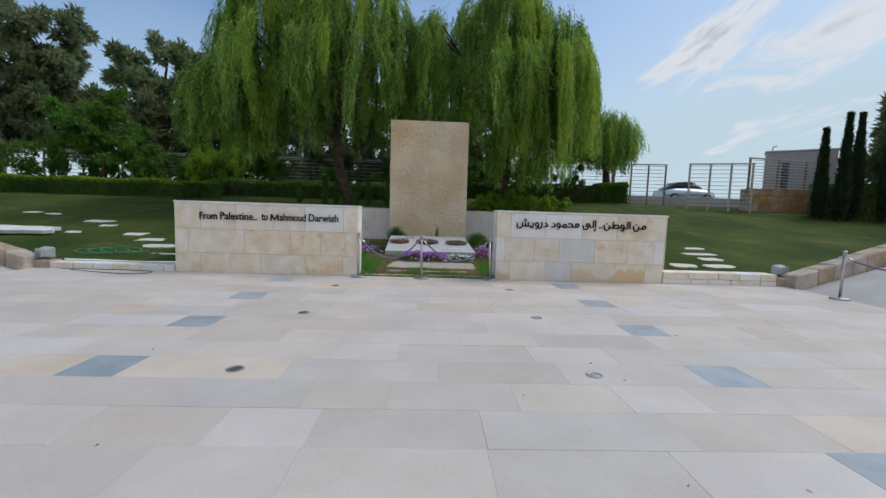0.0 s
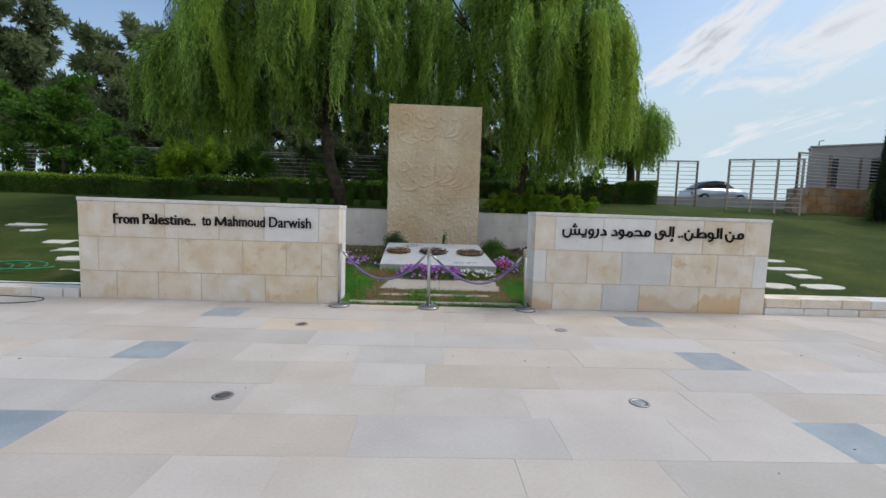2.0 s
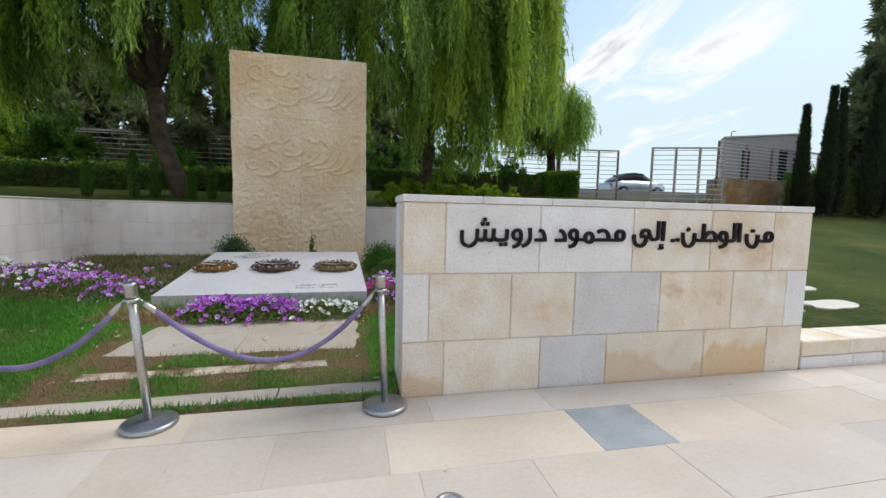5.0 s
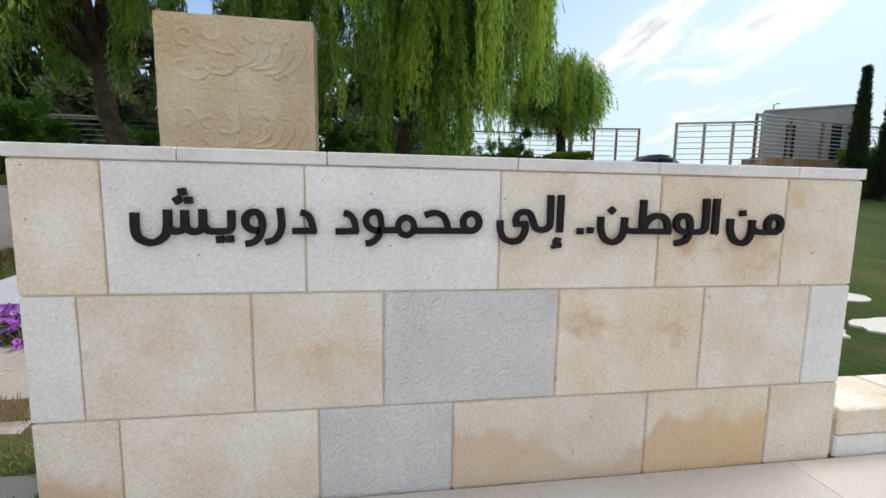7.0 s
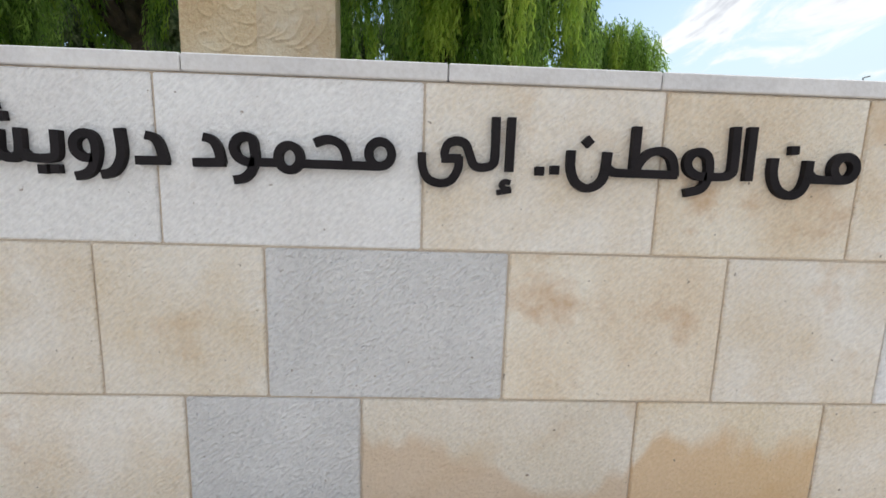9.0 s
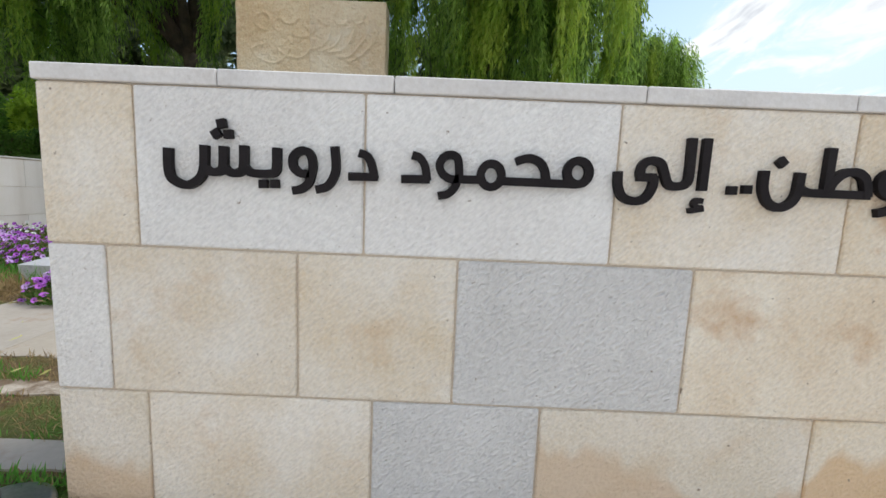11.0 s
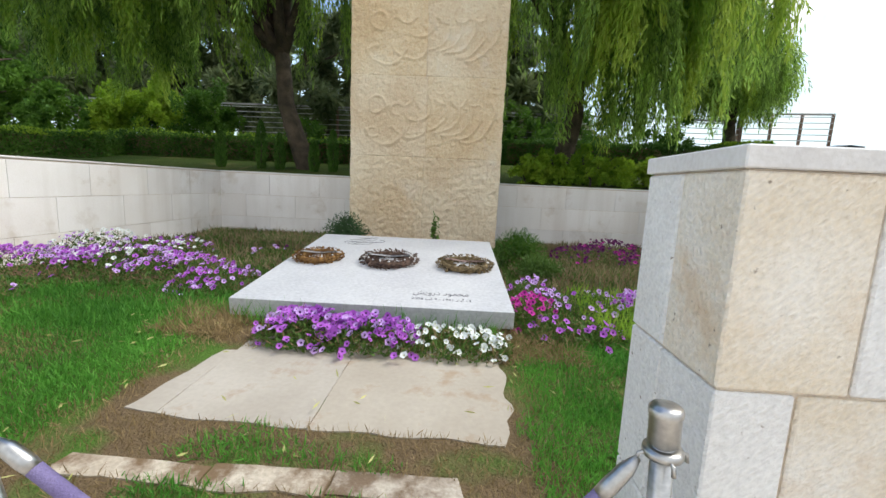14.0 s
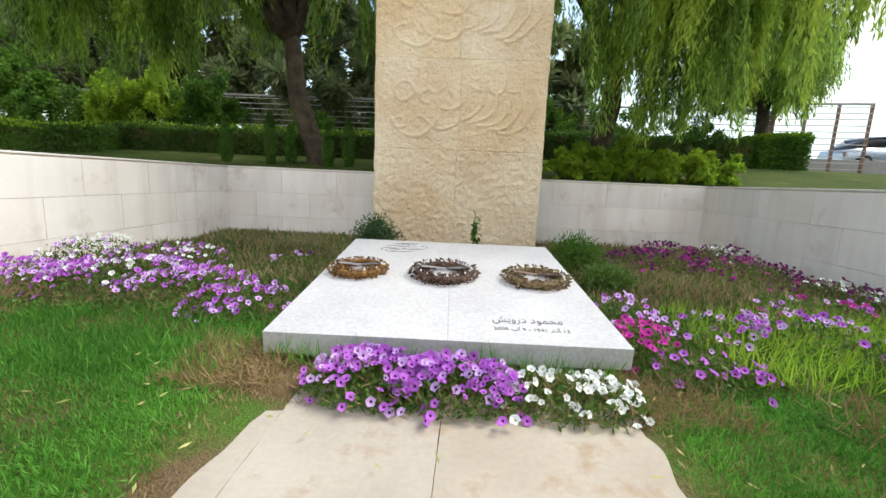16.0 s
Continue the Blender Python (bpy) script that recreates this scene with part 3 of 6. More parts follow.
tall_stone = thing("memorial_stone", "tall upright slab of hewn yellow limestone carved with scrolls", "memorial stone", at=(0, 0, 0))
part("core", box(STX0 + 0.03, STX1 - 0.03, STY + 0.04, STY + 0.46, 0.0, ST_TOP - 0.02), GROUT, tall_stone)
for z0, z1, zc, split in ((0.0, 2.12, None, -0.09), (2.12, 3.78, 2.84, -0.06), (3.78, ST_TOP, 4.48, -0.10)):
    for a, b in ((STX0, split), (split, STX1)):
        n1, n2 = 84, 96
        bm = bmesh.new()
        gv = []
        for i in range(n1 + 1):
            col = []
            for j in range(n2 + 1):
                x, z = a + 0.001 + (b - a - 0.002) * i / n1, z0 + 0.001 + (z1 - z0 - 0.002) * j / n2
                rough_h = 0.018 * noise.noise((x * 9, z * 9, 1.0)) + 0.014 * noise.noise((x * 24, z * 24, 5.0))
                if zc is None:
                    rough_h *= 1.5
                d = rough_h * 0.9 + (0.025 * carved(x, z, zc) if zc else 0.0)
                edge = min(i, n1 - i, j, n2 - j)
                d = d if edge > 0 else d * 0.7 - 0.001
                ex = 0.02 * noise.noise((z * 3, 7.0, x)) if i in (0, n1) and (a == STX0 or b == STX1) else 0.0
                col.append(bm.verts.new((x + ex, STY - d, z)))
            gv.append(col)
        for i in range(n1):
            for j in range(n2):
                bm.faces.new((gv[i][j], gv[i + 1][j], gv[i + 1][j + 1], gv[i][j + 1])).smooth = True
        rim = [e for e in bm.edges if e.is_boundary]
        ext = bmesh.ops.extrude_edge_only(bm, edges=rim)["geom"]
        for v in ext:
            if isinstance(v, bmesh.types.BMVert):
                v.co.y = STY + 0.5
        part("stone_block", bm, STELE, tall_stone)

# ---- grave slab ----
grave = new("grave_slab")
grave.matrix_basis = pose(0.058, 12.69, 0.40, 5.1, 0, 2.0)
tagged(grave, "white marble grave slab, gently sloped, with engraved writing", "grave slab")
part("plinth", box(-1.24, 1.24, 0.10, 2.92, -0.50, -0.165, 0.005), CAPSTONE, grave)
for a, b in ((-1.35, 0.0), (0.001, 1.35)):
    part("marble_slab", box(a, b, 0, 3.02, -0.17, 0, 0.003), MARBLE, grave)


def lettering(name, body, parent, material, x0, x1, z0, z1, thick, bold, lay=False, at=0.0):
    """A word cut from the built-in font and fitted between x0..x1 and z0..z1; lay: flat on a slab, else upright facing -y."""
    cu = bpy.data.curves.new(name, "FONT")
    cu.body, cu.extrude, cu.offset, cu.resolution_u = body, 0.05, bold, 3
    tmp = bpy.data.objects.new(name, cu)
    scene.collection.objects.link(tmp)
    bpy.context.view_layer.update()
    me = bpy.data.meshes.new_from_object(tmp.evaluated_get(bpy.context.evaluated_depsgraph_get()))
    bpy.data.objects.remove(tmp)
    co = np.empty(len(me.vertices) * 3)
    me.vertices.foreach_get("co", co)
    co = co.reshape(-1, 3)
    lo, hi = co.min(0), co.max(0)
    u = x0 + (co[:, 0] - lo[0]) / (hi[0] - lo[0]) * (x1 - x0)
    v = z0 + (co[:, 1] - lo[1]) / (hi[1] - lo[1]) * (z1 - z0)
    w = (co[:, 2] - lo[2]) / (hi[2] - lo[2]) * thick
    out = np.stack([u, v, at + w], 1) if lay else np.stack([u, at - w, v], 1)
    me.vertices.foreach_set("co", out.ravel())
    me.update()
    me.materials.append(material)
    if lay:
        ob = new(name, me)
        ob.parent = parent
        return
    # one casting a letter: the pieces that stand over one another belong together
    bm = bmesh.new()
    bm.from_mesh(me)
    bpy.data.meshes.remove(me)
    seen, islands = set(), []
    for v in bm.verts:
        if v in seen:
            continue
        stack, found = [v], []
        seen.add(v)
        while stack:
            c = stack.pop()
            found.append(c)
            for e in c.link_edges:
                o = e.other_vert(c)
                if o not in seen:
                    seen.add(o)
                    stack.append(o)
        islands.append((min(c.co.x for c in found), max(c.co.x for c in found), found))
    letters = []
    for a, b, found in sorted(islands, key=lambda k: k[0] - k[1]):
        for k in letters:
            if min(b, k[1]) - max(a, k[0]) > 0.5 * (b - a):
                k[2].extend(found)
                break
        else:
            letters.append([a, b, list(found)])
    for _, _, found in letters:
        keep = set(found)
        one = bm.copy()
        bm.verts.index_update()
        one.verts.ensure_lookup_table()
        inside = {v.index for v in keep}
        bmesh.ops.delete(one, geom=[v for k, v in enumerate(one.verts) if k not in inside], context="VERTS")
        part(name, one, material, parent)
    bm.free()


INK = pmat("dark engraved line", (0.10, 0.10, 0.11), (0.16, 0.16, 0.17), 9, 60, 0, 0.8)
lettering("engraved_line", "\ufeb6\ufef3\ufeed\ufead\ufea9 \ufea9\ufeee\ufee4\ufea4\ufee3", grave, INK, 0.36, 0.93, 0.33, 0.47, 0.002, 0.0, True, 0.0005)
lettering("engraved_line", "2008 \ufe8f\ufe81 9 - 1941 \ufead\ufe8d\ufeab\ufe81 13", grave, INK, 0.36, 0.95, 0.20, 0.28, 0.002, 0.0, True, 0.0005)
# the scroll ornament near the head of the slab
for k in range(9):
    cx, cy, r = -0.80 + 0.09 * (k % 5) + 0.04 * (k // 5), 2.52 + 0.13 * (k // 3) - 0.05 * (k % 2), 0.07 + 0.02 * (k % 3)
    pts = [(cx + r * 1.5 * math.cos(a), cy + r * math.sin(a), 0.001) for a in [0.4 + 0.9 * k + 0.45 * s for s in range(9)]]
    part("engraved_scroll", tube(pts, [0.0035] * 9, 4), INK, grave)

# ---- wall lettering ----
letters_right = thing("wall_lettering", "dark bronze Arabic letters fixed to the pale stone wall", "lettering")
STROKE = 0.0285


def stroke_line(kind, data):
    """The middle line of a bar: an oval, or a smooth curve through its bends."""
    if kind == "ring":
        cx, cz, rx, rz = data
        return [Vector((cx + rx * math.cos(k * 0.19635), cz + rz * math.sin(k * 0.19635))) for k in range(32)]
    p = [Vector(d) for d in data]
    p = [p[0] * 2 - p[1]] + p + [p[-1] * 2 - p[-2]]
    n = 6 if len(p) > 4 else 4
    line = []
    for a, b, c, d in zip(p, p[1:], p[2:], p[3:]):
        for k in range(n):
            t = k / n
            line.append(0.5 * (2 * b + (c - a) * t + (2 * a - 5 * b + 4 * c - d) * t * t + (3 * b - a - 3 * c + d) * t ** 3))
    return line + [p[-2]]


def cast_word(parent, strokes):
    """A word cast in flat bars of one width, cut square at their ends: each joined run of letters one piece, each dot another."""
    y0 = WY0 - 0.002
    runs = []
    for kind, *data in strokes:
        if kind == "dot":
            x, z, a = data
            bm = box(-0.0150, 0.0150, y0 - 0.022, y0, -0.0150, 0.0150, 0.0012)
            bmesh.ops.rotate(bm, verts=bm.verts[:], cent=(0, 0, 0), matrix=Matrix.Rotation(radians(-a), 3, "Y"))
            for v in bm.verts:
                v.co += Vector((x, 0, z))
            part("dot", bm, LETTER, parent)
            continue
        line = stroke_line(kind, data)
        bar = [(kind, line)]
        apart = []
        for run in runs:
            near = min((p - q).length for _, other in run for p in other for q in line)
            if near < 0.024:
                bar = run + bar
            else:
                apart.append(run)
        runs = apart + [bar]
    for run in runs:
        bm = bmesh.new()
        for step, (kind, line) in enumerate(run):
            closed = kind == "ring"
            half = 0.009 if kind == "thin" else STROKE / 2
            y1 = y0 - 0.022 - 0.0007 * (step % 7)
            n = len(line)
            rings = []
            for k in range(n):
                d = (line[(k + 1) % n] - line[k - 1]) if closed else (line[min(k + 1, n - 1)] - line[max(k - 1, 0)])
                d.normalize()
                side = Vector((-d.y, d.x)) * half
                l, r = line[k] + side, line[k] - side
                rings.append([bm.verts.new(v) for v in ((l.x, y0, l.y), (l.x, y1, l.y), (r.x, y1, r.y), (r.x, y0, r.y))])
            for k in range(n if closed else n - 1):
                a, b = rings[k], rings[(k + 1) % n]
                for m in range(4):
                    bm.faces.new((a[m], a[(m + 1) % 4], b[(m + 1) % 4], b[m]))
            if not closed:
                bm.faces.new(rings[0])
                bm.faces.new(list(reversed(rings[-1])))
        bmesh.ops.recalc_face_normals(bm, faces=bm.faces[:])
        part("letter", bm, LETTER, parent)


cast_word(letters_right, (
    ("line", (2.047, 1.397), (2.046, 1.329), (2.059, 1.290), (2.108, 1.271), (2.152, 1.294), (2.170, 1.334), (2.174, 1.411)),
    ("line", (2.174, 1.334), (2.189, 1.323), (2.211, 1.320), (2.231, 1.327), (2.239, 1.347), (2.241, 1.410)),
    ("line", (2.243, 1.337), (2.257, 1.324), (2.278, 1.319), (2.300, 1.326), (2.310, 1.346), (2.312, 1.415)),
    ("line", (2.314, 1.340), (2.336, 1.323), (2.370, 1.321), (2.399, 1.322), (2.419, 1.329), (2.425, 1.350), (2.426, 1.412)),
    ("line", (2.540, 1.328), (2.508, 1.328), (2.485, 1.347), (2.481, 1.374), (2.493, 1.396), (2.518, 1.406), (2.540, 1.396), (2.550, 1.367), (2.548, 1.334), (2.534, 1.294), (2.510, 1.274), (2.480, 1.267)),
    ("line", (2.626, 1.424), (2.631, 1.353), (2.621, 1.314), (2.598, 1.285), (2.562, 1.274)),
    ("line", (2.711, 1.406), (2.739, 1.396), (2.755, 1.368), (2.766, 1.321)),
    ("line", (2.675, 1.324), (2.777, 1.326)),
    ("dot", 2.235, 1.486, 12),
    ("dot", 2.216, 1.451, 32),
    ("dot", 2.258, 1.451, 4),
    ("dot", 2.377, 1.286, 2),
    ("dot", 2.417, 1.288, 2),))
cast_word(letters_right, (
    ("line", (2.895, 1.406), (2.921, 1.398), (2.940, 1.371), (2.950, 1.321)),
    ("line", (2.859, 1.323), (2.959, 1.326)),
    ("line", (3.060, 1.332), (3.030, 1.330), (3.002, 1.347), (2.991, 1.375), (3.002, 1.401), (3.027, 1.412), (3.051, 1.403), (3.058, 1.374), (3.059, 1.339), (3.045, 1.300), (3.021, 1.277), (2.989, 1.270)),
    ("line", (3.060, 1.330), (3.135, 1.331)),
    ("ring", 3.171, 1.348, 0.036, 0.040),
    ("line", (3.208, 1.330), (3.470, 1.329)),
    ("line", (3.255, 1.398), (3.280, 1.408), (3.307, 1.411), (3.337, 1.399), (3.354, 1.375), (3.365, 1.334)),
    ("ring", 3.471, 1.370, 0.038, 0.040),))
cast_word(letters_right, (
    ("line", (3.854, 1.502), (3.855, 1.373), (3.846, 1.347), (3.827, 1.338), (3.801, 1.337), (3.782, 1.348), (3.768, 1.383), (3.753, 1.413), (3.722, 1.421), (3.695, 1.409), (3.686, 1.384), (3.687, 1.365)),
    ("line", (3.675, 1.363), (3.741, 1.364)),
    ("line", (3.733, 1.371), (3.732, 1.331), (3.710, 1.292), (3.673, 1.280), (3.632, 1.293), (3.613, 1.330), (3.609, 1.380)),
    ("line", (3.906, 1.503), (3.905, 1.325)),
    ("thin", (3.911, 1.289), (3.892, 1.292), (3.883, 1.280), (3.893, 1.268), (3.912, 1.268)),
    ("thin", (3.867, 1.254), (3.915, 1.263)),))
cast_word(letters_right, (
    ("dot", 4.009, 1.331, 0),
    ("dot", 4.060, 1.336, 0),))
cast_word(letters_right, (
    ("line", (4.113, 1.403), (4.115, 1.342), (4.135, 1.297), (4.174, 1.278), (4.213, 1.293), (4.233, 1.329), (4.238, 1.401)),
    ("line", (4.236, 1.351), (4.263, 1.335), (4.314, 1.333), (4.483, 1.332)),
    ("line", (4.332, 1.488), (4.331, 1.333)),
    ("line", (4.334, 1.338), (4.353, 1.377), (4.384, 1.404), (4.425, 1.409), (4.455, 1.391), (4.468, 1.360), (4.473, 1.326)),
    ("line", (4.596, 1.330), (4.554, 1.332), (4.523, 1.351), (4.515, 1.380), (4.529, 1.404), (4.556, 1.412), (4.581, 1.400), (4.592, 1.371), (4.591, 1.325), (4.571, 1.288), (4.517, 1.272)),
    ("line", (4.585, 1.330), (4.646, 1.331), (4.669, 1.341), (4.677, 1.368), (4.673, 1.499)),
    ("line", (4.731, 1.500), (4.733, 1.319)),
    ("dot", 4.168, 1.433, 45),))
cast_word(letters_right, (
    ("line", (4.817, 1.400), (4.819, 1.343), (4.843, 1.294), (4.887, 1.274), (4.923, 1.289), (4.940, 1.330), (4.943, 1.395)),
    ("line", (4.946, 1.350), (4.975, 1.333), (5.078, 1.332)),
    ("ring", 5.070, 1.372, 0.039, 0.040),
    ("dot", 4.884, 1.428, 4),))
letters_left = thing("wall_lettering", "dark bronze Latin letters fixed to the pale stone wall", "lettering")
for word, a, b, c, d in (
        ("From", -5.240, -4.850, 1.261, 1.423),
        ("Palestine..", -4.780, -3.950, 1.265, 1.433),
        ("to", -3.850, -3.710, 1.269, 1.413),
        ("ahmoud", -3.440, -2.850, 1.271, 1.440),
        ("Darwish", -2.780, -2.110, 1.274, 1.446)):
    lettering("letter", word, letters_left, LETTER, a, b, c, d, 0.024, 0.007, False, WY0 - 0.002)
cast_word(letters_left, (
    ("line", (-3.636, 1.271), (-3.626, 1.418)),
    ("line", (-3.630, 1.416), (-3.555, 1.290)),
    ("line", (-3.480, 1.416), (-3.555, 1.290)),
    ("line", (-3.474, 1.271), (-3.484, 1.418))))

# ---- rope posts ----
VELVET = pmat("lavender velvet", (0.155, 0.125, 0.25), (0.25, 0.21, 0.36), 8, 200, 0.4, 0.95)
BASEM = pmat("brushed steel base", (0.36, 0.37, 0.38), (0.46, 0.47, 0.48), 4, 80, 0.05, 0.35, metal=0.9)
stanchion = thing("rope_post", "brushed steel rope barrier post on a round base", "rope post", "rope posts", at=(-1.61, 9.86, floor_z(9.86)))
part("base", lathe([(0.168, 0.0), (0.172, 0.012), (0.168, 0.030), (0.150, 0.036), (0.050, 0.044), (0.036, 0.050)], 32), BASEM, stanchion)
part("pole", lathe([(0.026, 0.045), (0.026, 0.935)], 20), STEEL, stanchion)
part("collar", lathe([(0.027, 0.895), (0.044, 0.898), (0.046, 0.907), (0.044, 0.915), (0.027, 0.918)], 24), STEEL, stanchion)
part("cap", lathe([(0.030, 0.925), (0.035, 0.93), (0.035, 0.995), (0.038, 1.0), (0.038, 1.012), (0.033, 1.019), (0.012, 1.022)], 24), STEEL, stanchion)
for k in range(4):
    a = k * 1.5708
    part("hook", tube([(0.03 * math.cos(a), 0.03 * math.sin(a), 0.907), (0.055 * math.cos(a), 0.055 * math.sin(a), 0.90), (0.058 * math.cos(a), 0.058 * math.sin(a), 0.88)], [0.005] * 3, 6), STEEL, stanchion)
for x, y in ((8.62, 8.6), (9.9, 7.3)):
    copy_thing(stanchion, pose(x, y, floor_z(y), 0, 0, 20 * x))
tilted = copy_thing(stanchion, pose(1.44, 9.865, floor_z(9.88)))
for c in tilted.children:
    if not c.name.startswith("base"):
        c.matrix_basis = pose(0, 0, 0, 0, -2.5, 0) @ c.matrix_basis
# the middle post leans in its base
leaning = copy_thing(stanchion, pose(-0.155, 9.86, floor_z(9.87)))
for c in leaning.children:
    if not c.name.startswith("base"):
        c.matrix_basis = pose(0, 0, 0, 8.0, -1.2, 0) @ c.matrix_basis
tagged(leaning, "brushed steel rope barrier post leaning in its round base", "rope post", "rope posts")


def rope(a, b, sag, skew=1.0):
    """A velvet rope with steel ends hung between two hooks."""
    a, b = Vector(a), Vector(b)
    d = (b - a).normalized()
    a, b = a + d * 0.055, b - d * 0.055
    r = thing("barrier_rope", "sagging lavender velvet barrier rope with steel ends", "rope", "barrier ropes")
    pts = [a.lerp(b, t) + Vector((0, 0, -sag * 4 * t ** skew * (1 - t ** skew))) for t in [k / 24 for k in range(25)]]
    part("cord", tube(pts[1:-1], [0.0185] * 23, 10), VELVET, r)
    part("rope_end", tube([pts[0], pts[0].lerp(pts[1], 0.4), pts[1], pts[2].lerp(pts[1], 0.7)], [0.008, 0.019, 0.021, 0.019], 12), STEEL, r)
    part("rope_end", tube([pts[-1], pts[-1].lerp(pts[-2], 0.4), pts[-2], pts[-3].lerp(pts[-2], 0.7)], [0.008, 0.019, 0.021, 0.019], 12), STEEL, r)


rope((-1.61, 9.86, 0.93), (-0.18, 9.745, 0.92), 0.42)
rope((-0.18, 9.745, 0.92), (1.40, 9.865, 0.93), 0.45, 1.1)
rope((8.62, 8.6, 0.89), (9.9, 7.3, 0.89), 0.2)

# ---- terrace edges ----
def kerb(name, x0, x1, y0, y1, rows, top_mat, label):
    k = tagged(link(name, box(x0, x1, y0 + 0.01, y1, 0, rows[-1][1] - 0.012), GROUT), label, "kerb", kind="structure")
    for i, (za, zb) in enumerate(rows):
        p = x0
        while p < x1 - 0.02:
            q = min(p + random.uniform(0.42, 0.75), x1)
            if x1 - q < 0.2:
                q = x1
            part("stone_block", box(p + 0.008, q - 0.008, y0 - 0.02 + random.uniform(-0.008, 0.006), y1 + 0.01, za + 0.007, zb - 0.004, 0.010), random.choice(top_mat), k)
            p = q
    return k


kerb("kerb_right", 5.63, 8.45, 10.02, 10.40, ((0.0, 0.16), (0.16, 0.33)), [STONE_CREAM, STONE_WHITE, STONE_CREAM], "low two-row stone kerb holding the lawn")
kerb("kerb_left", -8.85, -5.84, 10.02, 10.40, ((0.0, 0.19),), [STONE_WHITE, STONE_CREAM], "low stone kerb holding the lawn")


def ramp(name, side, x0, x1):
    """A sloping path beside the terrace with a rough stone edging on its uphill side."""
    zs = 0.30
    h = abs(x1 - x0) * zs
    bm = bmesh.new()
    low = [bm.verts.new(c) for c in ((x0, -9, -0.3), (x1, -9, -0.3), (x1, 9.75, -0.3), (x0, 9.75, -0.3))]
    top = [bm.verts.new(c) for c in ((x0, -9, 0.0), (x1, -9, h), (x1, 9.75, h), (x0, 9.75, 0.0))]
    bm.faces.new(low)
    bm.faces.new(top)
    for k in range(4):
        bm.faces.new((low[k], low[(k + 1) % 4], top[(k + 1) % 4], top[k]))
    bmesh.ops.recalc_face_normals(bm, faces=bm.faces[:])
    r = tagged(link(name, bm, ASPHALT), "pale concrete ramp beside the terrace", "ramp", kind="structure")
    s = 1 if x1 > x0 else -1
    p = 0.0
    while p < 6:
        w = random.uniform(0.35, 0.6)
        z = (p + w / 2) * zs
        b = box(-w / 2 + 0.004, w / 2 - 0.004, -0.22, 0.22, -0.35, 0.34, 0.03)
        for v in b.verts:
            v.co += Vector((noise.noise((p, v.co.y * 9, v.co.z * 9)), noise.noise((p, v.co.x * 9, 3 + v.co.z * 9)), noise.noise((p + 5, v.co.y * 9, v.co.x * 9)))) * 0.03
            v.co += Vector((x0 + s * (p + w / 2) - s * 0.1, 9.95 + 0.06 * p, z + v.co.x * s * zs))
        part("kerb_stone", b, RUBBLE, r)
        p += w
    return r


ramp("ramp_right", 1, 8.78, 16.0)
ramp("ramp_left", -1, -9.05, -16.0)
# low stone stand at each end of the kerbs, with a floodlight on it
FLOOD = pmat("grey floodlight housing", (0.30, 0.33, 0.34), (0.38, 0.41, 0.42), 5, 60, 0.1, 0.5)
LENS = pmat("dusty floodlight glass", (0.42, 0.47, 0.48), (0.5, 0.55, 0.56), 5, 60, 0.0, 0.15)
def floodlight(x, y, z, rz):
    f = thing("floodlight", "grey outdoor floodlight standing on the kerb beside the lawn", "floodlight", "floodlights", at=(x, y, z), rz=rz)
    part("bracket", box(-0.17, 0.17, -0.03, 0.03, 0, 0.02, 0.004), RUST, f)
    b = box(-0.19, 0.19, -0.10, 0.10, 0.03, 0.29, 0.03)
    for v in b.verts:
        if v.co.y > 0:
            v.co.x *= 0.72
            v.co.z = 0.16 + (v.co.z - 0.16) * 0.7
    part("housing", b, FLOOD, f)
    part("lens", box(-0.165, 0.165, -0.108, -0.101, 0.055, 0.265, 0.003), LENS, f)
    for k in range(4):
        part("fin", box(-0.11 + 0.07 * k, -0.10 + 0.07 * k, 0.09, 0.14, 0.07, 0.25), FLOOD, f)
floodlight(-8.83, 10.15, 0.22, 160)
floodlight(8.72, 10.25, 0.25, 200)
tagged(link("kerb_stand", box(8.45, 8.98, 9.98, 10.45, 0, 0.25, 0.02), RUBBLE), "rough stone block under a floodlight", "stone block")
tagged(link("kerb_stand", box(-9.1, -8.6, 9.98, 10.4, 0, 0.22, 0.02), RUBBLE), "rough stone block under a floodlight", "stone block")

# ---- stepping stones on the lawn ----
STEP = pmat("pale stepping stone", (0.60, 0.56, 0.49), (0.70, 0.66, 0.58), 3, 50, 0.3, 0.85, rand=0.05)
def slabstone(name, x, y, z, w, d, slope, label, category, group, mat, thick=0.05, seed=0):
    """An irregular flat stone laid in the turf."""
    bm = bmesh.new()
    n = 19
    top = []
    for k in range(n):
        a = 6.28319 * k / n
        sq = 1 / max(abs(math.cos(a)), abs(math.sin(a))) ** 0.75
        r = sq * (0.5 + 0.20 * noise.noise((math.cos(a) * 2.3 + seed * 3.1, math.sin(a) * 2, seed * 1.7)))
        top.append(bm.verts.new((r * w * math.cos(a), r * d * math.sin(a), 0)))
    f = bm.faces.new(top)
    ext = bmesh.ops.extrude_face_region(bm, geom=[f])["geom"]
    for v in ext:
        if isinstance(v, bmesh.types.BMVert):
            v.co.z += thick
    bmesh.ops.recalc_face_normals(bm, faces=bm.faces[:])
    ob = link(name, bm, mat)
    ob.matrix_basis = pose(x, y, z, slope, 0, 0)
    return tagged(ob, label, category, group)


